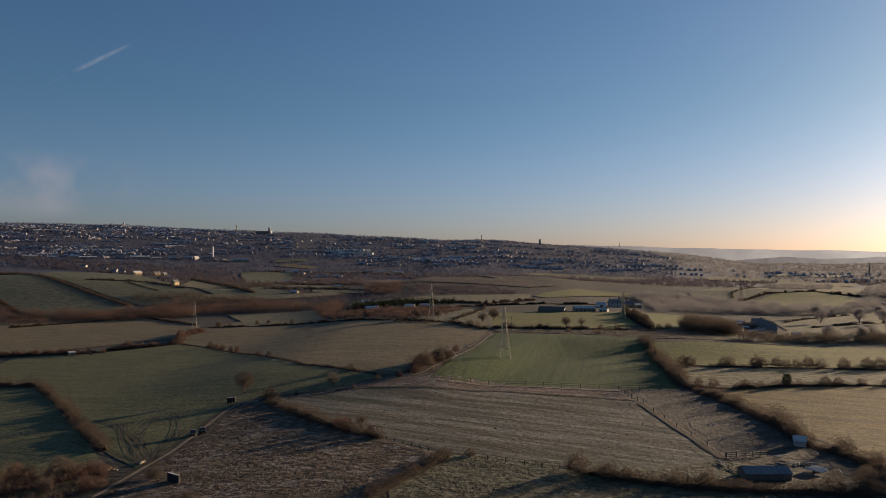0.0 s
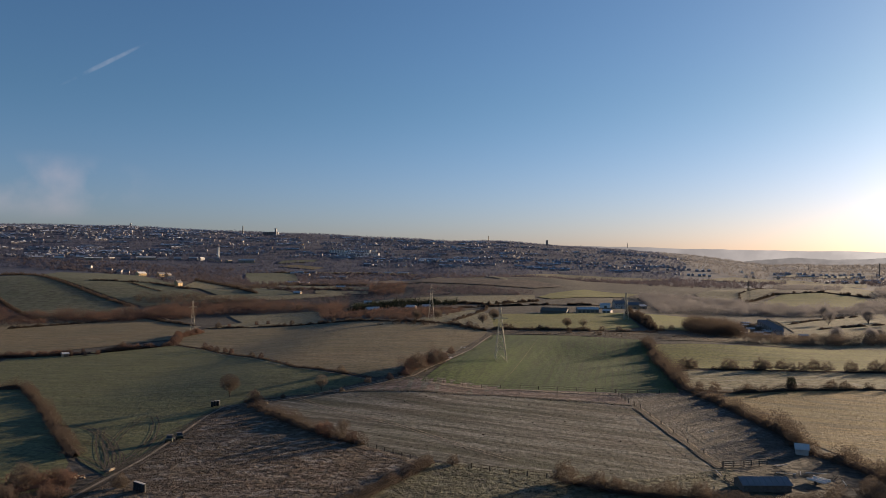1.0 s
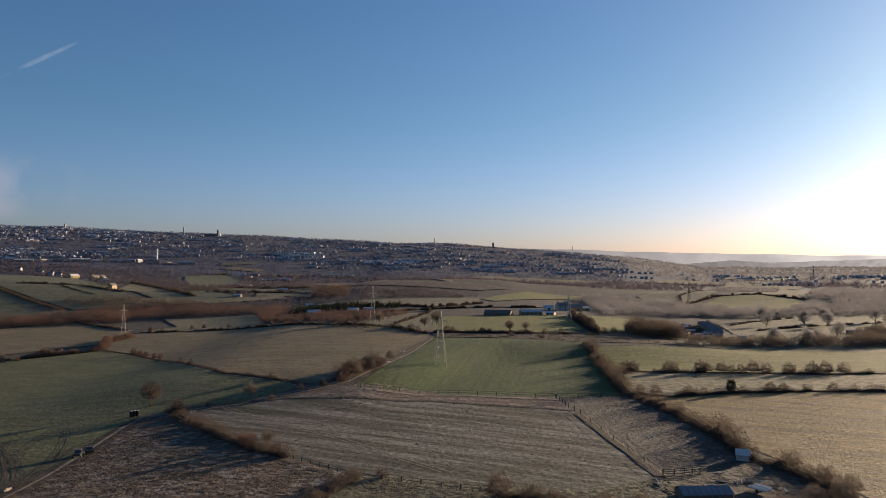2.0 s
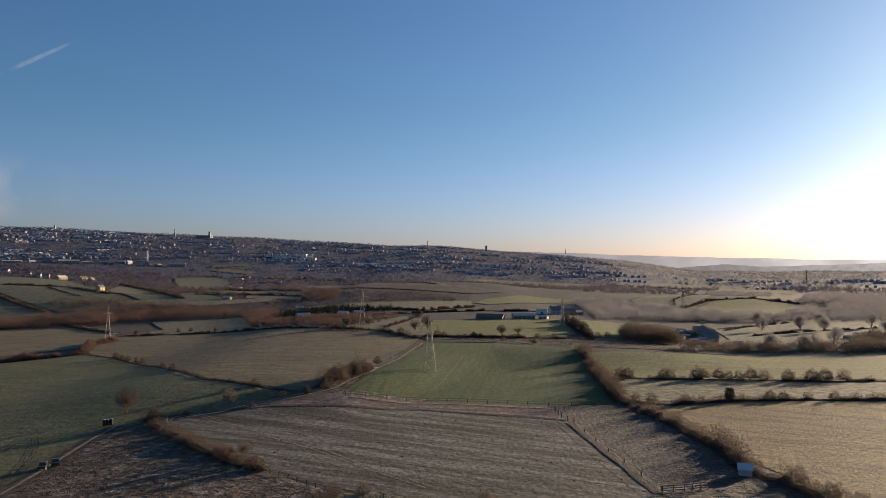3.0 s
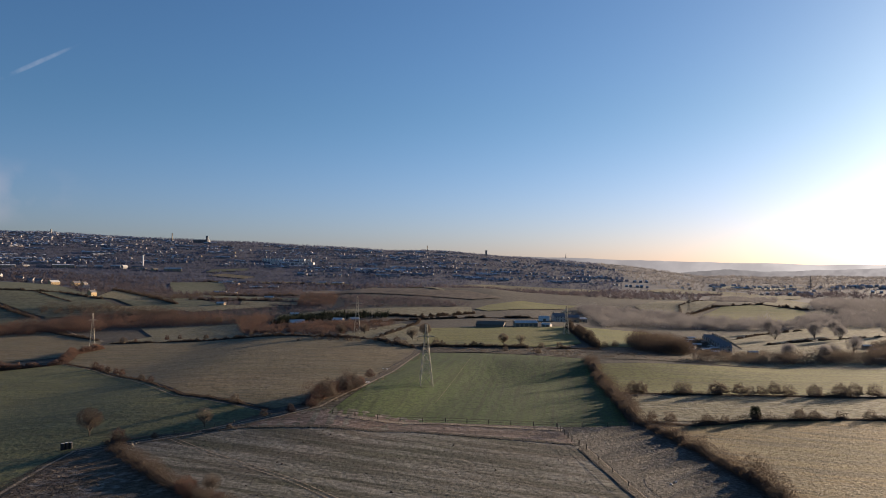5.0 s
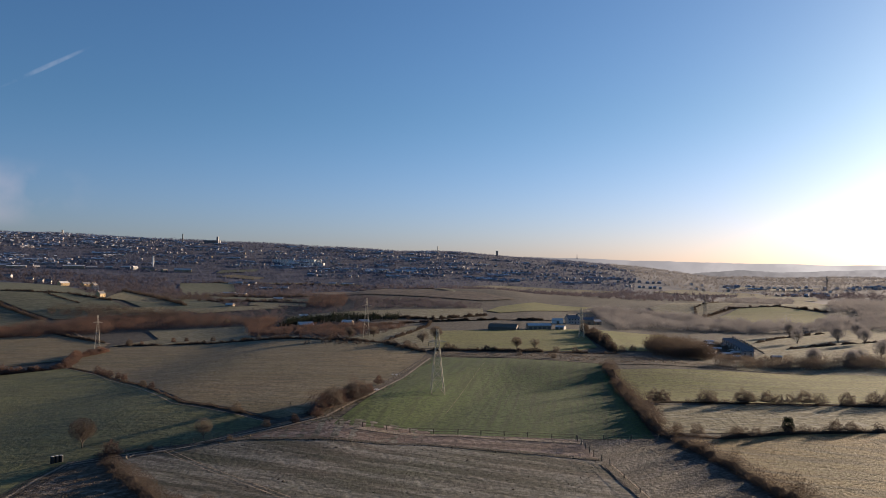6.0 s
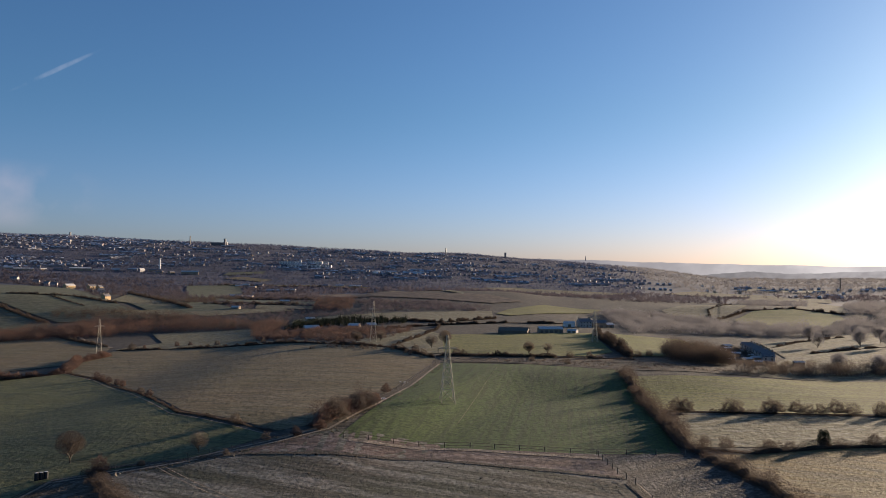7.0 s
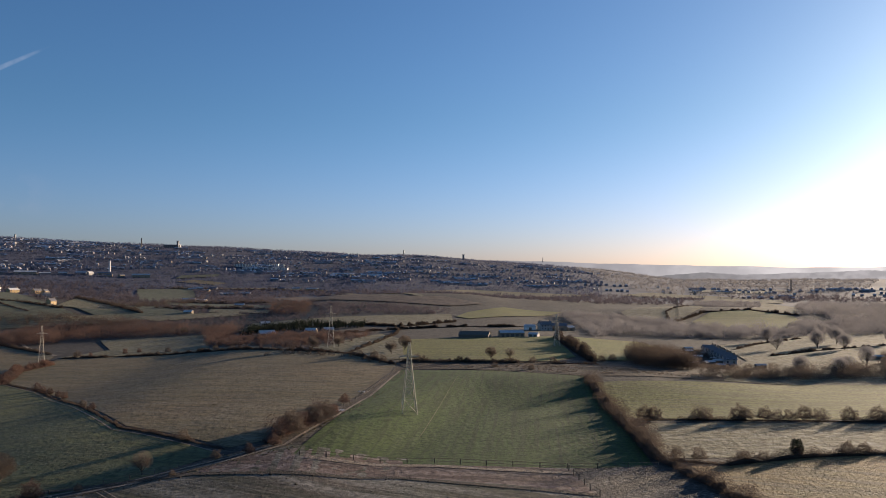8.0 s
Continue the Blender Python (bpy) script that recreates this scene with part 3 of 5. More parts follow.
hedge([(84, 300), (98, 294), (121, 301), (150, 305), (260, 304)], 3.2, 3.0, "bare hedge between pale fields", seed=11, per_m=60, gaps=0.25)
hedge([(93, 358), (115, 356), (135, 355), (175, 350), (280, 355)], 2.4, 1.9, "gappy bare hedge between pale fields", seed=12, per_m=50, gaps=0.5)
hedge([(113, 495), (118, 560), (126, 655)], 6, 6, "tall dark hedge beside a lane to a farm", seed=13, per_m=60, size=0.6)
hedge([(8, 488), (-20, 548), (-140, 660), (-241, 684)], 3, 2.5, "dark hedge behind a brown field", seed=14, per_m=30, size=0.6)
hedge([(10, 498), (60, 492), (112, 484)], 5, 2.5, "brown scrub along a lane", seed=15, per_m=40, size=0.5, gaps=0.2)
hedge([(-320, 500), (-256, 500), (-210, 536)], 6, 4, "brown scrub by a small hut", M_RUSSET, seed=16, per_m=50, size=0.5, gaps=0.15)
hedge([(-210, 536), (-232, 600), (-228, 640)], 8, 5, "russet scrub under a pylon", M_RUSSET, seed=17, per_m=60, size=0.6)
hedge([(-460, 740), (-372, 852), (-265, 722)], 4, 3, "dark field boundary hedge", seed=18, per_m=25, size=0.7)
hedge([(-830, 1300), (-722, 1216), (-432, 950)], 7, 5, "dark wall and hedge down a green slope", seed=19, per_m=10, size=1.0)
hedge([(-660, 1020), (-604, 957), (-469, 818)], 6, 4, "dark hedge down a green slope", seed=20, per_m=12, size=1.0)

hedge([(-45, 702), (20, 748), (70, 772), (124, 768)], 3, 2.6, "dark ragged hedge behind a farm field", seed=21, per_m=25, size=0.8, gaps=0.3)
hedge([(-70, 850), (12, 776), (66, 840)], 4, 3, "dark scrub under a pale field", seed=22, per_m=22, size=0.9, gaps=0.3)
hedge([(-20, 548), (-4, 620), (8, 690), (10, 740)], 2.6, 2.2, "ragged bare hedge beyond a lane", seed=23, per_m=28, size=0.7, gaps=0.38)
hedge([(-600, 1160), (-520, 1190), (-430, 1130)], 5, 4, "dark hedge across a green slope", seed=24, per_m=12, size=1.0)
hedge([(300, 905), (330, 1000), (400, 1110)], 3, 2.2, "dark hedge up a pale field", seed=25, per_m=12, size=1.0, gaps=0.3)
hedge([(300, 890), (370, 985), (435, 1005), (470, 955)], 3.5, 3, "dark hedge round a pale green field", seed=26, per_m=14, size=1.1, gaps=0.3)
hedge([(240, 560), (300, 600), (380, 640)], 2.4, 1.8, "ragged hedge between meadows", seed=27, per_m=22, size=0.7, gaps=0.4)
hedge([(235, 600), (270, 640), (330, 690)], 2.4, 1.8, "ragged hedge between meadows", seed=28, per_m=22, size=0.7, gaps=0.4)
hedge([(-511, 1367), (-430, 1255), (-351, 1143), (-318, 1098)], 7, 6, "dark tree-lined wall down a slope", seed=29, per_m=14, size=1.0)
hedge([(-323, 1333), (-257, 1303), (-187, 1291)], 6, 6, "dark hedgerow across the valley", seed=30, per_m=12, size=1.0, gaps=0.2)
hedge([(-327, 1173), (-248, 1174), (-178, 1169)], 6, 5, "dark hedgerow beside a frosted strip", seed=31, per_m=14, size=0.9, gaps=0.2)
hedge([(-560, 1190), (-500, 1130), (-455, 1090)], 3, 2.5, "dark wall across a hillside field", seed=32, per_m=14, size=0.8)
hedge([(-470, 1740), (-276, 1772), (-146, 1752)], 6, 5, "dark hedgerow along a railway bank", seed=33, per_m=8, size=1.3)

# ---- woods ----
def twig(verts, faces, c, v, size, rng):
    """A slim spray of twigs that leans outwards and up."""
    u = Vector((v.x + rng.gauss(0, 0.5), v.y + rng.gauss(0, 0.5), 0.9 + rng.gauss(0, 0.5))).normalized()
    w = u.cross(Vector((rng.gauss(0, 1), rng.gauss(0, 1), rng.gauss(0, 1)))).normalized()
    k = len(verts)
    verts += [c - u * size - w * size * 0.16, c - u * size + w * size * 0.16, c + u * size * 1.3]
    faces.append((k, k + 1, k + 2))


def off_the_fields(x, y):
    return not any(inside(pts, x, y) for pts in FIELDS)


def wood(pts, spacing, height, label, material, seed, cards=70, size=1.0, name="wood"):
    """A wood of bare trees within an outline: thin trunks and loose crowns."""
    rng, verts, faces, heart, far = random.Random(seed), [], [], material is M_FIR, spacing > 7
    xs, ys = [p[0] for p in pts], [p[1] for p in pts]

    n = int((max(xs) - min(xs)) * (max(ys) - min(ys)) / spacing**2)
    for _ in range(n):
        x, y = rng.uniform(min(xs), max(xs)), rng.uniform(min(ys), max(ys))
        if not inside(pts, x, y) or (far and not off_the_fields(x, y)):
            continue
        h = height * rng.uniform(0.55, 1.0) * (0.85 + 0.6 * noise.noise((x * 0.035, y * 0.035, seed))) * (1.25 if rng.random() < 0.18 else 1)
        w = h * (rng.uniform(0.4, 0.65) if heart else rng.uniform(0.5, 0.8))
        z = land(x, y) - 0.2
        k = len(verts)
        r = h * 0.012
        for q in range(3):
            verts.append(Vector((x + r * math.cos(q * 2.1), y + r * math.sin(q * 2.1), z)))
        verts.append(Vector((x, y, z + h * 0.7)))
        faces += [(k, k + 1, k + 3), (k + 1, k + 2, k + 3), (k + 2, k, k + 3)]
        k = len(verts)
        for f, zz in ((0.3, 0.05), (0.42, 0.32), (0.34, 0.56)) if heart else ():
            for q in range(5):
                a, g = q * 1.2566 + zz * 2, 0.38 * f * w * rng.uniform(0.7, 1.2)
                verts.append(Vector((x + g * math.cos(a), y + g * math.sin(a), z + zz * h * rng.uniform(0.85, 1.15))))
        verts.append(Vector((x + rng.uniform(-0.2, 0.2) * w, y + rng.uniform(-0.2, 0.2) * w, z + 0.7 * h)))
        for q in range(5 if heart else 0):
            s = (q + 1) % 5
            faces += [(k + q, k + s, k + 5 + s, k + 5 + q), (k + 5 + q, k + 5 + s, k + 10 + s, k + 10 + q), (k + 10 + q, k + 10 + s, k + 15)]
        for _ in range(cards):
            v = Vector((rng.gauss(0, 1), rng.gauss(0, 1), rng.gauss(0, 1))).normalized() * rng.uniform(0.2, 1.0) ** 0.5
            twig(verts, faces, Vector((x + v.x * w, y + v.y * w, z + h * 0.5 + v.z * h * 0.5)), v, size * rng.uniform(0.6, 1.4), rng)
    return tagged(new(name, from_lists(name, verts, faces, material)), label, "wood", kind="stuff")


wood([(-375, 862), (-280, 862), (-180, 864), (-140, 705), (-132, 730), (-150, 900), (-300, 1000), (-400, 960)], 4.6, 11, "bare brown winter wood along the valley", M_RUSSET, 31, 110, 0.4)
wood([(-140, 700), (-76, 620), (-55, 592), (-30, 602), (-5, 690), (-60, 720), (-130, 760)], 5.5, 6.5, "bare brown young wood before a house", M_RUSSET, 47, 90, 0.5)
wood([(-135, 800), (-60, 765), (-20, 775), (-20, 805), (-140, 900)], 6, 8, "dark evergreen belt behind a house", M_FIR, 48, 60, 0.7)
wood([(-650, 860), (-470, 770), (-375, 860), (-425, 940), (-470, 815), (-600, 940)], 6, 9, "bare brown copse below a green slope", M_RUSSET, 32, 120, 0.4)
wood([(-540, 800), (-479, 833), (-384, 803), (-310, 841), (-343, 915), (-440, 880), (-517, 870)], 4.6, 13, "tall bare brown trees above a dry field", M_RUSSET, 60, 170, 0.4)
wood([(-446, 975), (-371, 990), (-300, 960), (-290, 1010), (-392, 1060), (-467, 1035)], 6, 10, "dark trees under a green slope", M_HEDGE, 61, 90, 0.5)
wood([(-153, 1061), (-100, 1023), (-113, 1200), (-177, 1270)], 6.5, 11, "russet trees on the valley floor", M_RUSSET, 62, 80, 0.6)
wood([(-395, 1130), (-339, 1180), (-300, 1330), (-320, 1345), (-380, 1190)], 7, 11, "dark tree belt along a slope", M_HEDGE, 63, 80, 0.6)
wood([(134, 478), (160, 478), (170, 515), (172, 548), (146, 540), (136, 510)], 3.4, 12.5, "dense dark copse beside a terrace", M_HEDGE, 33, 420, 0.36)
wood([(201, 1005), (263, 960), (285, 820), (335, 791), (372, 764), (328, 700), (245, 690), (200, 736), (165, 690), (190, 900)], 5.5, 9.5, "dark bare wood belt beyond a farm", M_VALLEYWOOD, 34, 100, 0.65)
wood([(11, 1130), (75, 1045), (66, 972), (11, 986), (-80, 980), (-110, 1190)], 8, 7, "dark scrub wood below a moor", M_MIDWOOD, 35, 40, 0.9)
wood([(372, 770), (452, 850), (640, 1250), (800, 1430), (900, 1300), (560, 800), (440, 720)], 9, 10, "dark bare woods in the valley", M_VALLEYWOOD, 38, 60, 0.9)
wood([(13, 478), (12, 496), (60, 488), (110, 476), (160, 458), (162, 446), (96, 445), (56, 465)], 3.2, 1.5, "low brown scrub and tufts along a lane", M_TWIG, 39, 26, 0.35, "scrub")
wood([(-120, 186), (-106, 190), (-92, 190), (-86, 176), (-88, 160), (-110, 150), (-130, 165)], 3.4, 4.2, "russet bare thicket beside a gateway", M_RUSSET, 40, 150, 0.3, "thicket")
wood([(-72, 560), (-50, 575), (-8, 520), (4, 500), (8, 470), (2, 490), (-24, 535)], 5, 3.2, "low dark scrub behind a brown field", M_HEDGE, 41, 50, 0.45, "scrub")
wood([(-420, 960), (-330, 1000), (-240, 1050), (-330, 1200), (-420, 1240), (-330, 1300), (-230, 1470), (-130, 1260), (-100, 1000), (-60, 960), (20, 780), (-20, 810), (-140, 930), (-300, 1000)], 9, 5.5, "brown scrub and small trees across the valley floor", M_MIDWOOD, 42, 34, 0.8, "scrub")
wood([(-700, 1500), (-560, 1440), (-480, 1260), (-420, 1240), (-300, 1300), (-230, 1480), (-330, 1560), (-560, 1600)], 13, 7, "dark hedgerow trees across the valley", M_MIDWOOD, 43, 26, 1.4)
wood([(150, 446), (200, 453), (280, 462), (340, 470), (340, 488), (250, 478), (205, 478), (160, 462)], 3.4, 8.5, "bare trees and scrub along a lane", M_TWIG, 44, 240, 0.36, "scrub")
wood([(165, 492), (212, 492), (216, 506), (190, 510), (170, 502)], 5, 4.5, "garden trees before a terrace", M_TWIG, 45, 80, 0.45, "scrub")
wood([(192, 530), (199, 530), (207, 592), (198, 600)], 3.4, 5.6, "garden trees beside a terrace", M_TWIG, 54, 90, 0.4, "scrub")
wood([(-500, 1210), (-560, 1330), (-700, 1440), (-900, 1600), (-900, 1660), (-680, 1520), (-520, 1400), (-450, 1230)], 13, 8, "bare trees round hillside houses", M_MIDWOOD, 55, 40, 1.2)
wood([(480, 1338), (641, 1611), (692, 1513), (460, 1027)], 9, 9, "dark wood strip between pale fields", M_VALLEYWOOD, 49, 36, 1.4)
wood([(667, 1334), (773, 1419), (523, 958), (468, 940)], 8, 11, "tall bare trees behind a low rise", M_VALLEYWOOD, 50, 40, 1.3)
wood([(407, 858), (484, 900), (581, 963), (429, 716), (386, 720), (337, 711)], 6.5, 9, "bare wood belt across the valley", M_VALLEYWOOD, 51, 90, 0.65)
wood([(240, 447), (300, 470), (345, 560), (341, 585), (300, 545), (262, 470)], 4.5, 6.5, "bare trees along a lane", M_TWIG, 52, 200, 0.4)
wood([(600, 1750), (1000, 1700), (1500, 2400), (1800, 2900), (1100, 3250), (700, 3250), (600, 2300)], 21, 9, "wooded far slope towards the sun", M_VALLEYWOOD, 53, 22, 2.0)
wood([(225, 560), (300, 560), (330, 640), (300, 660), (296, 600), (230, 580)], 8, 4, "ragged hedges across meadows", M_HEDGE, 46, 60, 0.6, "scrub")
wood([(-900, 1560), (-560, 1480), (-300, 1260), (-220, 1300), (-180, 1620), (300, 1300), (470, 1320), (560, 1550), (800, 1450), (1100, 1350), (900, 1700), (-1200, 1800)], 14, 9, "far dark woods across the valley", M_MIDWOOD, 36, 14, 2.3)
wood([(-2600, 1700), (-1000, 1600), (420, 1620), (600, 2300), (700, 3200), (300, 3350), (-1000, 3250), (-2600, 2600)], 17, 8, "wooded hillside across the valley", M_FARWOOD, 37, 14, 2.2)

# ---- pylons ----
def beam(bm, a, b, w):
    limb(bm, Vector(a), Vector(b), w, w, 4)


def pylon(height, base, label, material=M_STEEL, stout=1.0, arms=((0.8, 3.4),)):
    """A steel lattice tower: four legs, braces panel by panel, cross arms with hanging insulators."""
    root = empty("pylon", label, "pylon", "pylons across the valley")

    def half(u):
        return base / 2 * (1 - u) ** 1.25 * 0.85 + 0.35

    for sx, sy in ((1, 1), (-1, 1), (-1, -1), (1, -1)):
        bm = bmesh.new()
        rings = []
        for i in range(11):
            u, w = i / 10, 0.09 * stout
            x, y, z = sx * half(u), sy * half(u), u * height - (0.4 if i == 0 else 0)
            rings.append([bm.verts.new((x + w * math.cos(q), y + w * math.sin(q), z)) for q in (0, math.pi / 2, math.pi, 3 * math.pi / 2)])
        for lo, hi in zip(rings, rings[1:]):
            for q in range(4):
                bm.faces.new((lo[q], lo[(q + 1) % 4], hi[(q + 1) % 4], hi[q]))
        bm.faces.new(rings[-1])
        part("leg", bm, material, root)
    us = [0.0, 0.2, 0.37, 0.52, 0.65, 0.76, 0.86, 0.94, 1.0]
    for side in range(4):
        c, s = math.cos(side * math.pi / 2), math.sin(side * math.pi / 2)
        for a, b in zip(us, us[1:]):
            ha, hb = half(a), half(b)
            for p, q in (((-ha, a), (hb, b)), ((ha, a), (-hb, b)), ((-hb, b), (hb, b))):
                hp, hq = half(p[1]), half(q[1])
                bm = bmesh.new()
                beam(bm, (p[0] * c - hp * s, p[0] * s + hp * c, p[1] * height), (q[0] * c - hq * s, q[0] * s + hq * c, q[1] * height), 0.07 * stout)
                part("brace", bm, material, root)
    for u, reach in arms:
        z = u * height
        for d in (-1, 1):
            bm = bmesh.new()
            for yy in (-0.3, 0.3):
                beam(bm, (0, yy, z), (d * reach, 0, z), 0.13)
                beam(bm, (0, yy, z + height * 0.035), (d * reach, 0, z), 0.12)
            for i in range(1, 4):
                t = i / 4
                beam(bm, (d * reach * t, -0.3 * (1 - t), z), (d * reach * t, 0, z + height * 0.035 * (1 - t)), 0.06)
            part("cross_arm", bm, material, root)
            bm = bmesh.new()
            for i in range(6):
                limb(bm, Vector((d * reach, 0, z - 0.3 * i)), Vector((d * reach, 0, z - 0.3 * i - 0.22)), 0.16, 0.07, 6)
            part("insulator", bm, M_DARKSTEEL, root, "dark insulator string")
    return root


def place(ob, x, y, turn=0.0, dz=0.0):
    ob.matrix_world = pose(x, y, land(x, y) + dz, 0, 0, turn)
    return ob


place(pylon(24, 5.2, "tall galvanised lattice pylon on a green field"), 14, 360, 8)
place(pylon(27, 4.2, "tall galvanised lattice pylon beside scrub", stout=0.75), -240, 650, 20)
place(pylon(27, 4.4, "slim lattice pylon before bare woods", stout=0.75), -33, 590, 10)
place(pylon(20, 3.5, "pale lattice pylon by a farm lane"), 112, 585, 0)
place(pylon(22, 4.0, "dark lattice pylon on a far field", M_DARKSTEEL, 1.0, ((0.62, 3.4), (0.78, 3.8), (0.93, 2.8))), 318, 930, 15)


def tufts(pts, per_m2, height, material, label, seed, clump=0.0):
    """Tussocks standing in a field: low ragged cones."""
    r, verts, faces = random.Random(seed), [], []
    xs, ys = [p[0] for p in pts], [p[1] for p in pts]
    for _ in range(int((max(xs) - min(xs)) * (max(ys) - min(ys)) * per_m2)):
        x, y = r.uniform(min(xs), max(xs)), r.uniform(min(ys), max(ys))
        if not inside(pts, x, y) or noise.noise((x * 0.06, y * 0.06, seed)) < clump - 0.5:
            continue
        h = height * r.uniform(0.4, 1.2)
        w = h * r.uniform(1.1, 2.0)
        z, k, turn = land(x, y) + 0.0009 * max(0, y - 300), len(verts), r.uniform(0, 6)
        for q in range(5):
            a = turn + q * 1.2566
            verts.append((x + w * r.uniform(0.6, 1.2) * math.cos(a), y + w * r.uniform(0.6, 1.2) * math.sin(a), z))
        verts.append((x + r.uniform(-0.3, 0.3) * w, y + r.uniform(-0.3, 0.3) * w, z + h))
        faces += [(k + q, k + (q + 1) % 5, k + 5) for q in range(5)]
    tagged(new("grass_tufts", from_lists("grass_tufts", verts, faces, material)), label, "grass", kind="stuff")


tufts([(-82, 160), (-82, 224), (-86, 274), (-79, 279), (-49, 236), (-26, 209), (-8, 192), (-18, 168), (-40, 140)], 3.4, 0.2, M_TUSSOCK, "dense frosted tussocks in a rough field", 1, 0.25)
tufts([(-7, 191), (-1, 192), (40, 179), (62, 188), (60, 165), (40, 140), (-10, 140), (-17, 164)], 2.8, 0.19, M_MOTTLE, "frosted tussocks in a rough field", 2, 0.2)
tufts([(-77, 279), (-55, 286), (-34, 303), (-20, 308), (54, 289), (60, 225), (60, 193), (40, 183), (-1, 196), (-26, 214), (-49, 241)], 0.12, 0.2, M_PASTURE, "scattered tufts in a pasture", 3, 0.35)
tufts([(90, 290), (122, 298), (165, 300), (235, 298), (230, 210), (104, 175), (93, 230)], 0.7, 0.16, M_GOLD, "golden tussocks in a rough field", 4, 0.15)
tufts([(86, 304), (95, 348), (125, 348), (180, 343), (250, 345), (245, 308), (150, 309)], 0.2, 0.2, M_PALE, "pale frosted tussocks", 5, 0.3)
tufts([(-205, 540), (-170, 500), (-122, 429), (-78, 354), (-37, 316), (-8, 384), (6, 470), (-20, 543), (-140, 652), (-238, 676)], 0.06, 0.25, M_BROWN, "scattered dry tussocks in a field", 6, 0.35)
tufts([(-80, 284.5), (-40, 292.5), (10, 287.5), (56, 269.5), (56, 266), (10, 284), (-40, 289), (-80, 281)], 0.5, 0.3, M_MUD, "dark tufts along a trodden path", 11, 0.4)
tufts([(-80, 280), (-30, 291), (20, 286), (54, 266), (58, 230), (50, 190), (0, 200), (-48, 242)], 0.006, 0.32, M_MUD, "scattered dark clumps in a pasture", 12, 0.3)
tufts([(12, 474), (12, 490), (60, 482), (110, 474), (160, 460), (162, 446), (96, 445), (56, 464)], 0.35, 0.3, M_PALE, "frosted tufts on a rough verge", 8, 0.35)
tufts([(-84, 277), (-55, 290), (-36, 306), (-20, 314), (-17, 309), (-33, 299), (-54, 284), (-77, 275)], 0.9, 0.25, M_BROWN, "dry tufts on the lane verges", 9, 0.3)
tufts([(-20, 313), (-8, 346), (6, 400), (14, 462), (10, 464), (-2, 402), (-16, 350), (-27, 318)], 0.8, 0.28, M_BROWN, "dry tufts along a lane", 10, 0.3)

# ---- lanes, tracks, fences ----
def ribbon(pts, width, material, label, name="track", lift=0.19, offset=0.0, kind="structure"):
    """A strip of ground along a line."""
    bm, last, run = bmesh.new(), None, 0.0
    for i, ((ax, ay), (bx, by)) in enumerate(zip(pts, pts[1:])):
        length = math.hypot(bx - ax, by - ay)
        n = max(2, int(length / 4))
        for k in range(0 if i == 0 else 1, n + 1):
            t = k / n
            x, y = ax + (bx - ax) * t, ay + (by - ay) * t
            nx, ny = -(by - ay) / length, (bx - ax) / length
            wob = 0.35 * width * noise.noise((x * 0.11, y * 0.11, len(pts)))
            row = []
            for o in (offset - width / 2 - wob, offset + width / 2 - wob * 0.4):
                px, py = x + nx * o, y + ny * o
                row.append(bm.verts.new((px, py, land(px, py) + lift + 0.0009 * max(0, py - 300))))
            if last:
                f = bm.faces.new((last[0], last[1], row[1], row[0]))
            last = row
    bmesh.ops.recalc_face_normals(bm, faces=bm.faces[:])
    if sum(f.normal.z for f in bm.faces) < 0:
        bmesh.ops.reverse_faces(bm, faces=bm.faces[:])
    return thing(name, bm, material, label, "track", kind=kind)


TRACK = [(-84, 160), (-83, 188), (-82, 205), (-83, 223), (-86, 262), (-85, 275), (-77, 278), (-55, 287), (-34, 302)]
for side in (-1, 1):
    ribbon(TRACK[:6], 0.6, M_MUD, "dark muddy wheel rut across a frosted field", offset=side * 0.95)
    ribbon(TRACK[:6], 0.45, M_MUD, "older dark wheel rut across a frosted field", offset=side * 2.1)
ribbon(TRACK[:6], 0.9, M_STONES, "pale frosted grass crown between ruts")


def arc(x, y, heading, length, bend):
    """Points of a driven curve from a place, with a heading and a bend in degrees."""
    pts, a = [], radians(heading)
    for k in range(13):
        pts.append((x, y))
        x, y, a = x + math.sin(a) * length / 12, y + math.cos(a) * length / 12, a + radians(bend) / 12
    return pts


for heading, length, bend in ((-5, 78, -25), (-14, 85, 40), (-24, 72, -18), (-34, 66, 12), (-12, 55, -60), (-42, 50, -10), (2, 40, -20), (-20, 80, -30), (-30, 80, 25)):
    path = arc(-84.5, 193, heading, length, bend)
    for side in (-1, 1):
        ribbon(path, 0.35, M_MUD, "curving tyre mark in frosted grass", offset=side * 0.9)
ribbon(TRACK[5:] + [(-22, 313), (-14, 340), (-3, 386), (9, 460), (10, 476)], 4.2, M_MUD, "rough brown farm lane with worn verges", lift=0.15)
ribbon(TRACK[5:] + [(-22, 313), (-12, 343), (-1, 388), (10, 460)], 1.0, M_STONES, "pale stony wheel track on a farm lane", lift=0.17, offset=-0.9)
ribbon(TRACK[5:] + [(-22, 313)], 0.9, M_STONES, "pale stony wheel track on a farm lane", lift=0.17, offset=1.2)
ribbon([(56, 264), (58, 227), (61, 191)], 0.45, M_STONES, "pale concrete strip beside a paddock", offset=1.5, lift=0.22)
ribbon([(56, 264), (58, 227), (61, 191)], 2.0, M_MUD, "dark muddy path beside a paddock")
ribbon([(-80, 283), (-40, 291), (10, 286), (56, 268)], 1.9, M_MUD, "dark trodden path across a pasture")
ribbon([(-14, 301), (20, 297), (55, 287)], 2.4, M_STONES, "pale frosted strip along a fence", lift=0.18)
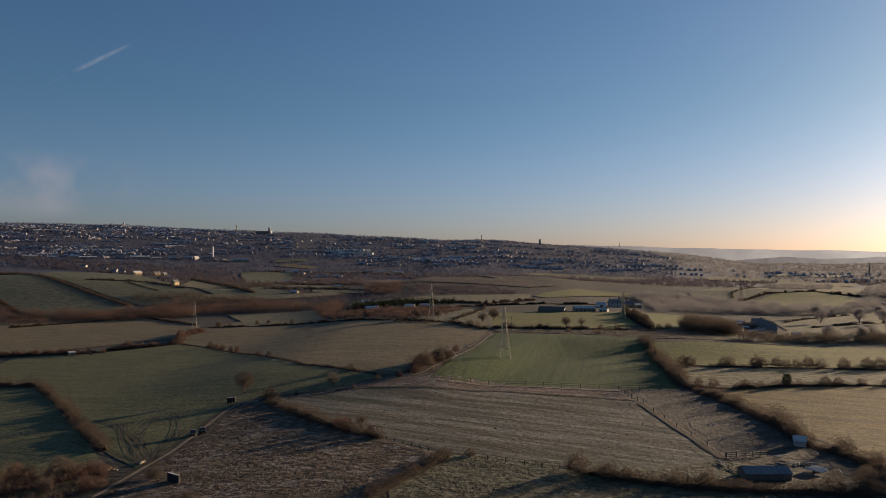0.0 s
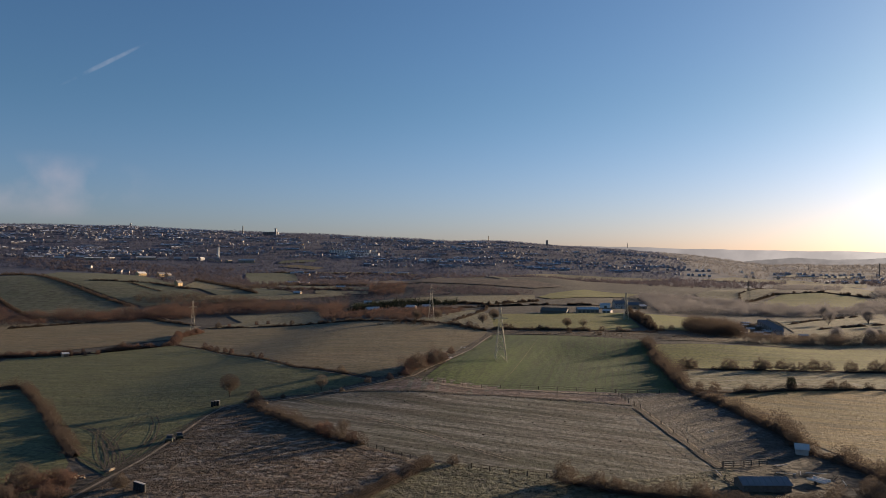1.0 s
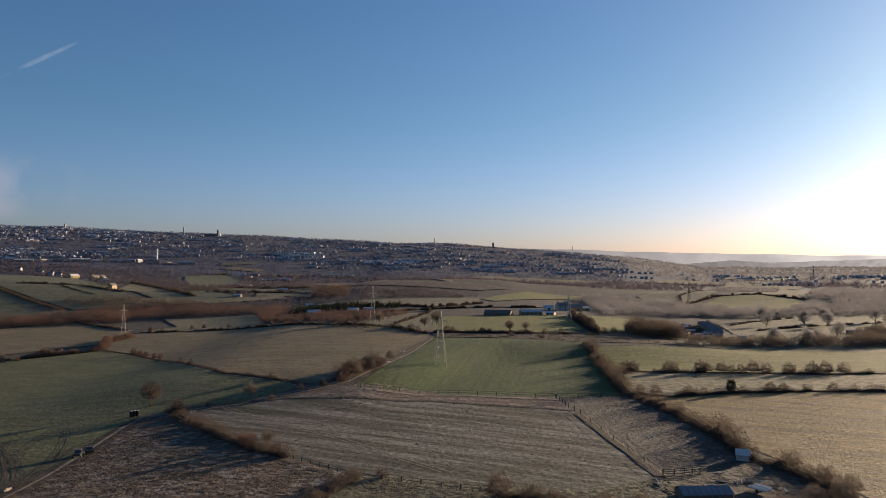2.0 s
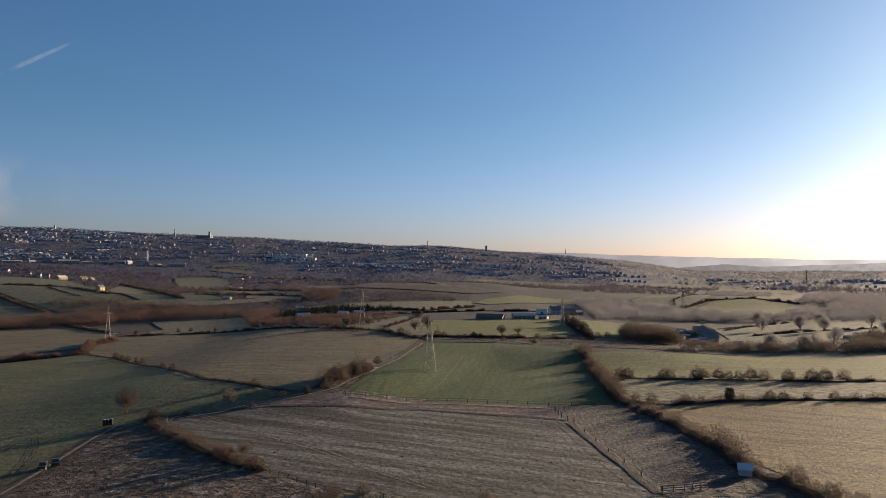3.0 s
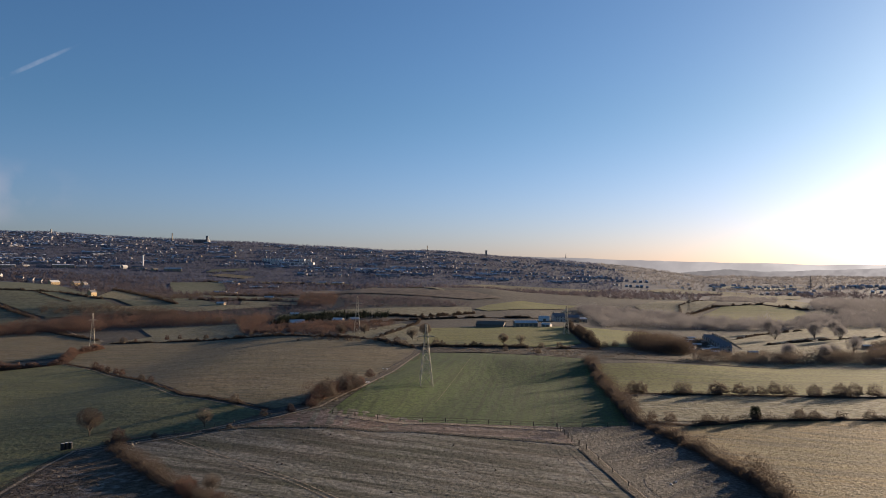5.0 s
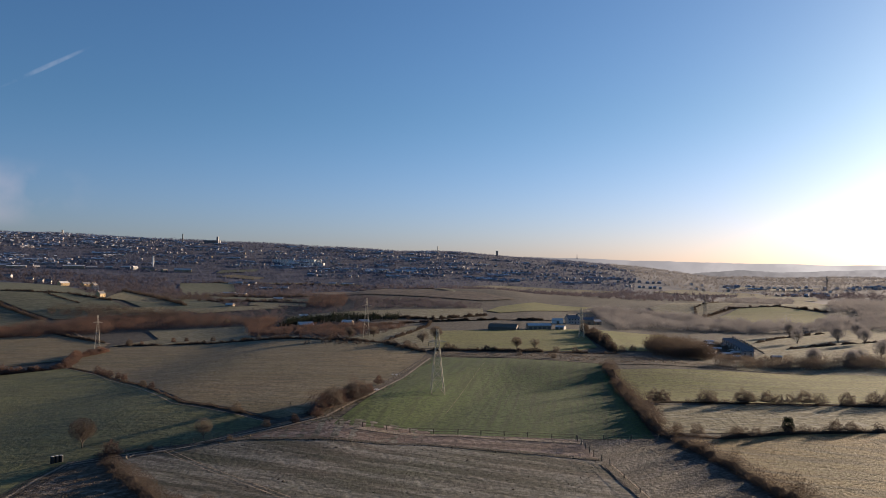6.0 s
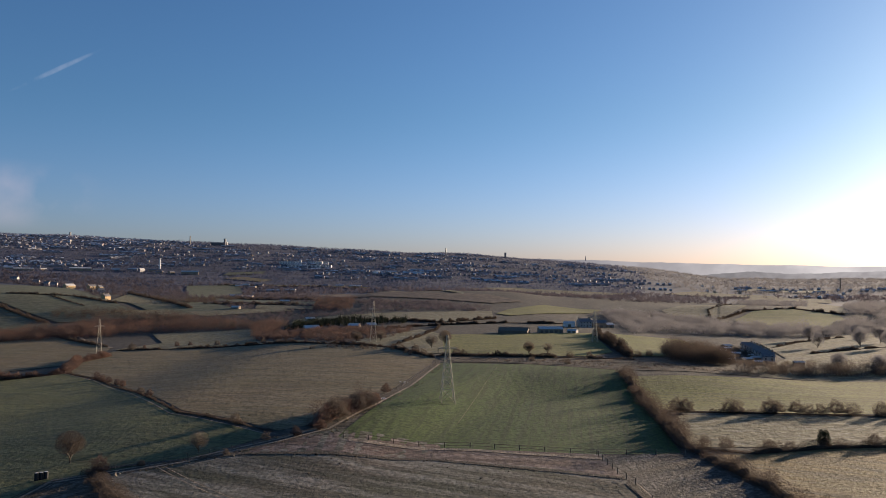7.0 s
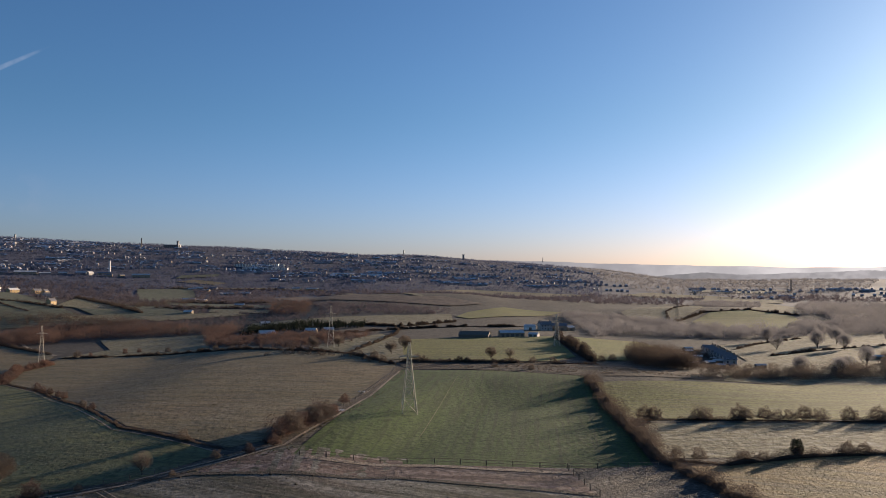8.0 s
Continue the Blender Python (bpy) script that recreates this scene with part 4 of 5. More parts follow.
for dx, dy in ((0, 0), (1.4, 0.8)):
    ribbon([(-61 + dx, 282 + dy), (-40 + dx, 258 + dy), (-19 + dx, 235 + dy), (0 + dx, 210 + dy), (12 + dx, 196 + dy)], 0.3, M_STONES, "faint pale wheel mark across a pasture", lift=0.16)
ribbon([(17, 332), (28, 390), (38, 446)], 0.3, M_GREEN_DARK, "faint worn wheel mark across green grass", lift=0.13)
ribbon([(12, 470), (54, 465), (95, 447), (118, 446)], 2.6, M_MUD, "dark ditch along a lane", lift=0.18)
ribbon([(12, 488), (60, 480), (112, 470), (160, 460)], 1.4, M_STONES, "pale frosted lane", lift=0.20)
ribbon([(-40, 309), (-80, 344), (-124, 420), (-172, 492), (-214, 541), (-228, 600)], 0.55, M_STONES, "pale frosted verge along a field boundary", lift=0.19)
ribbon([(-257, 712), (-300, 770), (-354, 857)], 3.0, M_STONES, "pale lane rising to a wood", lift=0.18)
ring = [(72 + 8.5 * math.cos(q) - 1.5 * math.sin(q), 222 + 17 * math.sin(q)) for q in (math.pi * k / 9 for k in range(19))]
ribbon(ring, 0.3, M_SAND, "pale worn oval in a paddock", lift=0.17)


def fence(pts, gap, height, label, rails=(0.45, 0.95), thick=0.07, material=M_WOOD):
    """Posts at even steps with rails or wires between them."""
    root = empty("fence", label, "fence", at=pose(pts[0][0], pts[0][1], land(*pts[0])))
    base = Vector((pts[0][0], pts[0][1], land(*pts[0])))
    bm = bmesh.new()
    limb(bm, Vector((0, 0, -0.3)), Vector((0, 0, height)), 0.13, 0.11, 5)
    post = solid("post", bm, material)
    spots = []
    for (ax, ay), (bx, by) in zip(pts, pts[1:]):
        n = max(1, round(math.hypot(bx - ax, by - ay) / gap))
        spots += [(ax + (bx - ax) * k / n, ay + (by - ay) * k / n) for k in range(n)]
    spots.append(pts[-1])
    for x, y in spots:
        ob = new("post", post)
        ob.parent = root
        ob.location = Vector((x, y, land(x, y))) - base
        ob.rotation_euler = (0.04 * math.sin(x * 9), 0.05 * math.sin(y * 7), 0)
    for r in rails:
        for (ax, ay), (bx, by) in zip(spots, spots[1:]):
            bm = bmesh.new()
            limb(bm, Vector((ax, ay, land(ax, ay) + r * height)) - base, Vector((bx, by, land(bx, by) + r * height)) - base, thick, thick, 4)
            part("rail", bm, material, root)
    return root


fence([(-16, 303), (20, 300), (54, 292), (78, 292)], 7, 1.5, "weathered post and wire fence along a green field", thick=0.035)
fence([(54, 290), (55, 272), (57, 262)], 4.5, 1.7, "row of stout weathered fence posts", thick=0.03)
fence([(57, 262), (59, 227), (62, 193)], 12, 1.2, "weathered post and wire fence beside a path", thick=0.03)
fence([(62, 192), (67, 193), (73, 195)], 2.4, 1.5, "dark wooden post and rail fence", rails=(0.3, 0.62, 0.95), thick=0.11)
fence([(-1, 191), (12, 184), (24, 179)], 4.5, 1.3, "weathered post and wire fence", thick=0.03)
fence([(-24, 210), (-14, 200), (-7, 192)], 4, 1.2, "weathered post and wire fence", thick=0.03)
fence([(-78, 281), (-56, 290), (-36, 303)], 6, 1.1, "low weathered post fence along a lane", thick=0.03)
fence([(-28, 316), (-14, 346), (-2, 392), (9, 462)], 7, 1.2, "weathered post and wire fence along a lane", thick=0.03)

# ---- single trees and bushes ----
TREE_A = bare_tree("tree", 8, 0.75, 1, "bare grey-brown winter tree beside a field", twigs=7000)
TREE_B = bare_tree("tree", 7, 0.95, 2, "bare spreading winter tree on frosted grass", twigs=3600)
TREE_D = bare_tree("tree", 8, 0.8, 9, "bare tree paled by frost and painted haze in a misty meadow", M_VALLEYWOOD, 5200)
TREE_C = bare_tree("tree", 9, 0.6, 5, "small bare winter tree rising from a hedge", twigs=4200)
place(TREE_A, -88, 291, 0)
place(TREE_B, -54, 293, 40)
TREE_A.scale = (0.8, 0.8, 0.8)
place(TREE_D, 355, 690, 0)
place(TREE_C, -33, 224, 10)
TREE_C.scale = (0.55,) * 3
rng = random.Random(77)
for x, y, k in ((300, 612, 1.3), (312, 600, 1.2), (330, 640, 1.3), (288, 660, 1.2), (350, 585, 1.1), (265, 600, 1.1), (372, 640, 1.3), (6, 540, 1.1), (14, 560, 1.2), (60, 508, 0.9), (70, 505, 1.0), (-205, 880, 1.0),
                (135, 508, 0.9), (232, 470, 1.0), (246, 486, 0.9), (215, 476, 1.0), (268, 505, 1.1), (284, 530, 1.0), (-28, 590, 1.0), (-44, 585, 1.1)):
    put(TREE_D if x > 200 else rng.choice((TREE_A, TREE_B)), x, y, rng.uniform(0, 360), k * (1.25 if x > 200 else 1))

BUSH_A = bush("bush", 4.2, 5.5, 11, "rounded bare brown bush on frosted grass", M_TWIG, 2000)
BUSH_B = bush("bush", 3.2, 4.6, 12, "ragged bare brown bush on frosted grass", M_TWIG, 1800)
BUSH_C = bush("bush", 3.6, 4.0, 13, "russet leafless bush on frosted grass", M_RUSSET, 1700)
CONIFER = bush("conifer", 6.0, 4.6, 14, "dark evergreen tree in a hedge", M_FIR, 2600, "tree")
place(CONIFER, 121, 303)
place(BUSH_A, 23.5, 177)
place(BUSH_B, 30, 173)
place(BUSH_C, -75, 280)
for x, y, k in ((-24, 318, 1.5), (-21, 324, 1.8), (-19, 330, 1.9), (-16, 336, 1.8), (-13, 342, 1.6), (-23, 328, 1.4), (-40, 226, 1.2), (-37, 222, 1.4), (-33, 218, 1.3), (-29, 214, 1.2), (-7, 192, 0.9), (-1, 192, 0.8), (34, 173, 0.9), (44, 169, 1.3), (50, 168, 1.2), (-9, 372, 1.15), (-11, 352, 1.2), (-30, 306, 0.9), (-38, 303, 0.8), (-24, 312, 1.0),
                (96, 358, 1.38), (99, 357, 1.50), (114, 356, 1.88), (117, 357, 1.50), (128, 355, 1.50), (131, 356, 1.38), (137, 355, 1.50), (141, 354, 1.38), (146, 355, 1.50), (151, 354, 1.56), (156, 353, 1.50), (166, 352, 1.62), (176, 352, 1.75), (182, 352, 1.50), (190, 353, 1.62),
                (84, 315, 1.3), (103, 298, 1.0), (109, 298, 1.1), (136, 304, 1.2), (141, 304, 0.9), (160, 305, 1.2),
                (-260, 493, 1.0), (-250, 492, 0.9), (-265, 500, 1.3), (-244, 497, 1.3), (-262, 512, 1.2), (-173, 497, 1.4), (-166, 488, 1.2), (-160, 482, 1.3), (-150, 468, 1.2), (-143, 458, 1.2), (-117, 414, 0.9), (-108, 400, 0.9), (-52, 322, 1.2),
                (-232, 690, 1.5), (-222, 690, 1.3), (-200, 700, 1.4), (-190, 702, 1.4), (-165, 690, 1.2), (-120, 652, 1.1), (-104, 632, 1.1), (-80, 604, 1.2),
                (20, 500, 1.3), (32, 497, 0.9), (46, 494, 1.1), (80, 492, 1.3), (90, 489, 1.2), (58, 474, 0.9), (74, 462, 0.9), (118, 498, 1.4), (126, 506, 1.3), (150, 520, 1.2), (-3, 520, 1.4), (-12, 534, 1.5), (2, 505, 1.3),
                (-66, 284, 0.5), (-46, 291, 0.5), (-95, 188, 1.3), (-90, 182, 1.2), (-100, 183, 1.6), (-106, 178, 1.7), (-98, 172, 1.5), (-88, 172, 1.1), (-76, 180, 1.0), (-60, 160, 0.9), (-112, 184, 1.5), (-120, 182, 1.5),
                (92, 300, 1.2), (88, 306, 1.1), (87, 214, 1.2), (94, 199, 1.3), (96, 188, 1.4), (98, 180, 1.5), (92, 172, 1.5), (84, 168, 1.4), (76, 166, 1.3)):
    put(rng.choice((BUSH_A, BUSH_B, BUSH_C) if x < 0 else (BUSH_A, BUSH_B)), x, y, rng.uniform(0, 360), k * rng.uniform(0.85, 1.1))


# ---- buildings ----
def box(bm, x0, x1, y0, y1, z0, z1):
    v = [bm.verts.new((x, y, z)) for z in (z0, z1) for x, y in ((x0, y0), (x1, y0), (x1, y1), (x0, y1))]
    for f in ((3, 2, 1, 0), (4, 5, 6, 7), (0, 1, 5, 4), (1, 2, 6, 5), (2, 3, 7, 6), (3, 0, 4, 7)):
        bm.faces.new([v[i] for i in f])


def gable_walls(bm, w, d, h, rise):
    """A shell of walls with two gable ends, ridge along x."""
    v = [bm.verts.new(p) for p in ((-w / 2, -d / 2, -1), (w / 2, -d / 2, -1), (w / 2, d / 2, -1), (-w / 2, d / 2, -1), (-w / 2, -d / 2, h), (w / 2, -d / 2, h), (w / 2, d / 2, h), (-w / 2, d / 2, h), (-w / 2, 0, h + rise), (w / 2, 0, h + rise))]
    for f in ((0, 1, 5, 4), (2, 3, 7, 6), (1, 2, 6, 9, 5), (3, 0, 4, 8, 7), (4, 5, 9, 8), (6, 7, 8, 9)):
        bm.faces.new([v[i] for i in f])


def gable_roof(bm, w, d, h, rise, over=0.35, thick=0.18):
    """Two roof slabs with eaves."""
    for s in (-1, 1):
        e, slope = d / 2 + over, rise / (d / 2)
        z = h - over * slope
        v = [bm.verts.new(p) for p in ((-w / 2 - over, s * e, z), (w / 2 + over, s * e, z), (w / 2 + over, 0, h + rise), (-w / 2 - over, 0, h + rise))]
        u = [bm.verts.new((p.co.x, p.co.y, p.co.z + thick)) for p in v]
        bm.faces.new(v)
        bm.faces.new(u[::-1])
        for i in range(4):
            bm.faces.new((v[i], v[(i + 1) % 4], u[(i + 1) % 4], u[i]))
    bmesh.ops.recalc_face_normals(bm, faces=bm.faces[:])


def house(w, d, h, rise, wall, roof, label, storeys=2, bays=3, chimneys=1, name="house", category="house", group=""):
    root = empty(name, label, category, group)
    bm = bmesh.new()
    gable_walls(bm, w, d, h, rise)
    part("wall", bm, wall, root)
    bm = bmesh.new()
    gable_roof(bm, w, d, h, rise)
    part("roof", bm, roof, root)
    for c in range(chimneys):
        bm = bmesh.new()
        x = (-1 if c % 2 else 1) * (w / 2 - 0.5)
        box(bm, x - 0.45, x + 0.45, -0.3, 0.3, h + rise - 0.6, h + rise + 1.2)
        for q in (-0.2, 0.2):
            limb(bm, Vector((x + q, 0, h + rise + 1.1)), Vector((x + q, 0, h + rise + 1.5)), 0.12, 0.1, 6)
        part("chimney", bm, M_STONE, root)
    for s in (-1, 1):
        for k in range(storeys):
            for i in range(bays):
                x, z = (i + 0.5) / bays * w - w / 2, 1.0 + k * h / storeys
                if k == 0 and s < 0 and i == bays // 2:
                    bm = bmesh.new()
                    box(bm, x - 0.5, x + 0.5, s * d / 2 - 0.04, s * d / 2 + 0.04, 0, 2.05)
                    part("door", bm, M_WOOD, root)
                    continue
                bm = bmesh.new()
                box(bm, x - 0.6, x + 0.6, s * d / 2 - 0.05, s * d / 2 + 0.05, z, z + 1.2)
                win = part("window", bm, M_WHITE, root, "white framed window")
                bm = bmesh.new()
                box(bm, x - 0.5, x + 0.5, s * d / 2 - 0.07, s * d / 2 + 0.07, z + 0.1, z + 1.1)
                part("pane", bm, M_GLASS, win)
    return root


def shed(w, d, h, rise, wall, roof, label, doors=1, name="shed", category="shed", group=""):
    root = empty(name, label, category, group)
    bm = bmesh.new()
    gable_walls(bm, w, d, h, rise)
    part("wall", bm, wall, root)
    bm = bmesh.new()
    gable_roof(bm, w, d, h, rise, 0.25, 0.1)
    part("roof", bm, roof, root)
    bm = bmesh.new()
    n = max(3, int(w / 1.2))
    for i in range(n + 1):
        x = -w / 2 + w * i / n
        for s in (-1, 1):
            limb(bm, Vector((x, s * (d / 2 + 0.25), h - 0.25 * rise / (d / 2) + 0.12)), Vector((x, 0, h + rise + 0.12)), 0.05, 0.05, 4)
    part("roof_rib", bm, roof, root)
    for i in range(doors):
        x = (i + 0.5) / doors * w - w / 2
        bm = bmesh.new()
        box(bm, x - min(1.2, w / doors * 0.3), x + min(1.2, w / doors * 0.3), -d / 2 - 0.05, -d / 2 + 0.05, 0, min(2.1, h * 0.9))
        part("door", bm, M_WOOD, root)
    return root


# stable yard by the paddock
place(shed(10.0, 5.2, 1.5, 1.0, M_WOOD, M_BLUEROOF, "long wooden stable with a blue-grey sheet roof", 4, "stable", "stable"), 65, 175.5, 3)
place(shed(2.9, 3.2, 1.5, 1.0, M_TOWNPALE, M_FROSTROOF, "small pale shed with a frosted roof beside a hedge", 1), 85.5, 206, 160)


def caravan():
    root = empty("trailer", "small white flat trailer with a pale top", "trailer")
    bm = bmesh.new()
    box(bm, -1.2, 1.2, -2.0, 2.0, 0.55, 0.75)
    bmesh.ops.bevel(bm, geom=bm.edges[:], offset=0.04, segments=1)
    part("deck", bm, M_FROSTROOF, root)
    for sx in (-1, 1):
        bm = bmesh.new()
        box(bm, sx * 1.2 - 0.05, sx * 1.2 + 0.05, -2.0, 2.0, 0.7, 1.1)
        part("side_board", bm, M_WHITE, root)
        wheel(root, Vector((sx * 1.15, 0, 0.35)), 0.35, 0.2)
    bm = bmesh.new()
    limb(bm, Vector((0, -2.0, 0.6)), Vector((0, -3.3, 0.5)), 0.07, 0.05, 5)
    part("drawbar", bm, M_DARKSTEEL, root)
    return root


def wheel(root, c, r, w):
    bm = bmesh.new()
    for s in (-1, 1):
        limb(bm, c, c + Vector((s * w / 2, 0, 0)), r, r * 0.92, 14)
    tyre = part("wheel", bm, M_TYRE, root)
    bm = bmesh.new()
    limb(bm, c - Vector((w / 2 + 0.02, 0, 0)), c + Vector((w / 2 + 0.02, 0, 0)), r * 0.55, r * 0.55, 10)
    part("rim", bm, M_STEEL, tyre, "grey steel rim")


place(caravan(), 78.5, 180, 35)


def planks(x, y, turn, n, label):
    root = empty("timber_pile", label, "timber", at=pose(x, y, land(x, y) + 0.15, 0, 0, turn))
    r = random.Random(int(x * 7 + y))
    for i in range(n):
        bm = bmesh.new()
        a = r.uniform(-0.6, 0.6)
        c = Vector((r.uniform(-0.8, 0.8), r.uniform(-0.8, 0.8), 0.12 * i))
        u = Vector((math.cos(a), math.sin(a), 0.03)) * r.uniform(1.0, 2.4)
        limb(bm, c - u, c + u, 0.09, 0.08, 4)
        part("plank", bm, r.choice((M_WOOD, M_WOOD, M_STONE, M_FROSTROOF)), root)


for x, y, turn, n in ((70, 182, 20, 4), (74, 188, -30, 4), (77, 187, 60, 3), (80, 186, 10, 4), (84, 184, 80, 3), (76, 194, 15, 3), (83, 179, 45, 4), (59, 185, 70, 4), (60, 180, 100, 3)):
    planks(x, y, turn, n, "loose frosted timber on a muddy yard")


def rubble(x, y, n, label, material=M_FROSTROOF, spread=1.6, size=0.5):
    r = random.Random(int(x * 3 + y * 5))
    root = empty("rubble_heap", label, "rubble", at=pose(x, y, land(x, y)))
    for _ in range(n):
        bm = bmesh.new()
        bmesh.ops.create_icosphere(bm, subdivisions=1, radius=size * r.uniform(0.5, 1.1))
        o = Vector((r.gauss(0, spread), r.gauss(0, spread), size * 0.3))
        for v in bm.verts:
            v.co = v.co * r.uniform(0.75, 1.2)
            v.co.z *= 0.7
            v.co += o
        part("stone", bm, material, root)


rubble(-9, 358, 9, "frosted rubble heap beside a lane")
rubble(-2, 398, 5, "frosted stones beside a lane")
rubble(-70, 279, 6, "pale orange sandstone blocks at a lane end", M_STONE, 0.9, 0.7)
rubble(70, 229, 4, "pale stones in a worn paddock", M_FROSTROOF, 1.0, 0.35)
rubble(-86, 195, 4, "orange sandstone gate stones", M_STONE, 0.6, 0.8)
rubble(-91, 190, 4, "orange sandstone gate stones", M_STONE, 0.6, 0.7)


def bales(x, y, n, turn):
    """A stack of wrapped round bales, two high, frost on the upper ones."""
    a = radians(turn)
    for i in range(n):
        for k in range(2):
            root = empty("bale", "round bale in black wrap with a frosted top" if k else "round bale in black wrap under another", "bale", "stack of wrapped bales", at=pose(x + i * 1.08 * math.cos(a), y + i * 1.08 * math.sin(a), land(x, y) + 1.0 * k, 0, 0, 25 + 13 * i))
            bm = bmesh.new()
            bmesh.ops.create_cone(bm, cap_ends=True, segments=16, radius1=0.52, radius2=0.52, depth=1.0)
            bmesh.ops.bevel(bm, geom=[e for e in bm.edges if abs(e.verts[0].co.z - e.verts[1].co.z) < 0.01], offset=0.12, segments=2)
            bmesh.ops.translate(bm, verts=bm.verts[:], vec=(0, 0, 0.5))
            part("wrap", bm, M_TYRE, root)
            if k:
                bm = bmesh.new()
                bmesh.ops.create_cone(bm, cap_ends=True, segments=12, radius1=0.44, radius2=0.36, depth=0.06)
                bmesh.ops.translate(bm, verts=bm.verts[:], vec=(0, 0, 1.02))
                part("frost_cap", bm, M_FROSTROOF, root, "white frost layer")


bales(-71, 177, 4, -35)
bales(-89.5, 277, 3, 40)


def off_roader(label, paint=M_CARGREEN, long=4.3):
    root = empty("off_road_vehicle", label, "vehicle", "vehicles on the track")
    bm = bmesh.new()
    box(bm, -0.9, 0.9, -long / 2, long / 2, 0.55, 1.15)
    bmesh.ops.bevel(bm, geom=bm.edges[:], offset=0.09, segments=2)
    part("body", bm, paint, root)
    bm = bmesh.new()
    v = [bm.verts.new(p) for p in ((-0.85, -long * 0.12, 1.12), (0.85, -long * 0.12, 1.12), (0.85, long * 0.48, 1.12), (-0.85, long * 0.48, 1.12), (-0.75, long * 0.0, 1.85), (0.75, long * 0.0, 1.85), (0.75, long * 0.46, 1.85), (-0.75, long * 0.46, 1.85))]
    for f in ((4, 5, 6, 7), (0, 1, 5, 4), (1, 2, 6, 5), (2, 3, 7, 6), (3, 0, 4, 7)):
        bm.faces.new([v[i] for i in f])
    part("cabin", bm, M_GLASS, root, "dark glazed cabin")
    bm = bmesh.new()
    box(bm, -0.78, 0.78, 0.0, long * 0.47, 1.84, 1.92)
    bmesh.ops.bevel(bm, geom=bm.edges[:], offset=0.03, segments=1)
    part("cabin_roof", bm, M_DARKSTEEL, root, "dark cabin roof")
    for sx in (-1, 1):
        bm = bmesh.new()
        limb(bm, Vector((sx * 0.6, -long / 2 - 0.02, 0.9)), Vector((sx * 0.6, -long / 2 + 0.05, 0.9)), 0.12, 0.12, 10)
        part("headlight", bm, M_WHITE, root)
        for sy in (-1, 1):
            wheel(root, Vector((sx * 0.85, sy * long * 0.31, 0.4)), 0.4, 0.26)
    return root


place(off_roader("dark green off-road vehicle on a rutted track", long=2.8), -83.3, 225, 12)
place(off_roader("short dark quad vehicle beside the track", long=2.2), -81.6, 228, 30)

# hut by the far scrub, farm, barns, terrace, hillside houses
place(shed(4, 3.2, 2.2, 0.8, M_STONE, M_FROSTROOF, "small brick hut with a pale roof between bushes", 1, "hut", "hut"), -263, 492, 45)
place(shed(22, 11, 2.2, 2.4, M_WOOD, M_WOOD, "long dark barn with a low roof", 2, "barn", "barn"), 66, 656, -18)
place(shed(18, 9, 3.0, 1.6, M_STONE, M_FROSTROOF, "stone barn with a frosted sheet roof", 5, "barn", "barn"), 94, 664, 4)
place(shed(7, 5, 2.2, 1.1, M_TOWNPALE, M_FROSTROOF, "small pale farm shed beside a barn", 2), 110, 658, -30)
place(house(11, 7, 4.6, 2.8, M_TOWNPALE, M_SLATE, "white rendered farmhouse with a slate roof", bays=4, chimneys=2), 133, 737, 20)
place(shed(16, 9, 4, 2.2, M_STONE, M_SLATE, "stone farm outbuilding with slate roof", 2), 146, 748, -10)
place(shed(8, 6, 3, 1.4, M_STONE, M_FROSTROOF, "small stone shed with frosted roof", 1), 158, 756, 30)
place(shed(9, 6, 3, 1.4, M_WHITE, M_FROSTROOF, "small white shed by a farm lane", 1), 120, 735, 0)
place(shed(13, 8, 2.4, 2.4, M_STONE, M_FROSTROOF, "pale house with a broad frosted roof in a wood", 2, "house", "house"), -100, 745, 25)
place(shed(9, 6, 2.4, 1.8, M_STONE, M_FROSTROOF, "small pale house in a wood", 1, "house", "house"), -62, 735, -15)
place(shed(8, 6, 2.2, 1.6, M_STONE, M_FROSTROOF, "small pale house in a wood", 1, "house", "house"), -48, 738, 20)

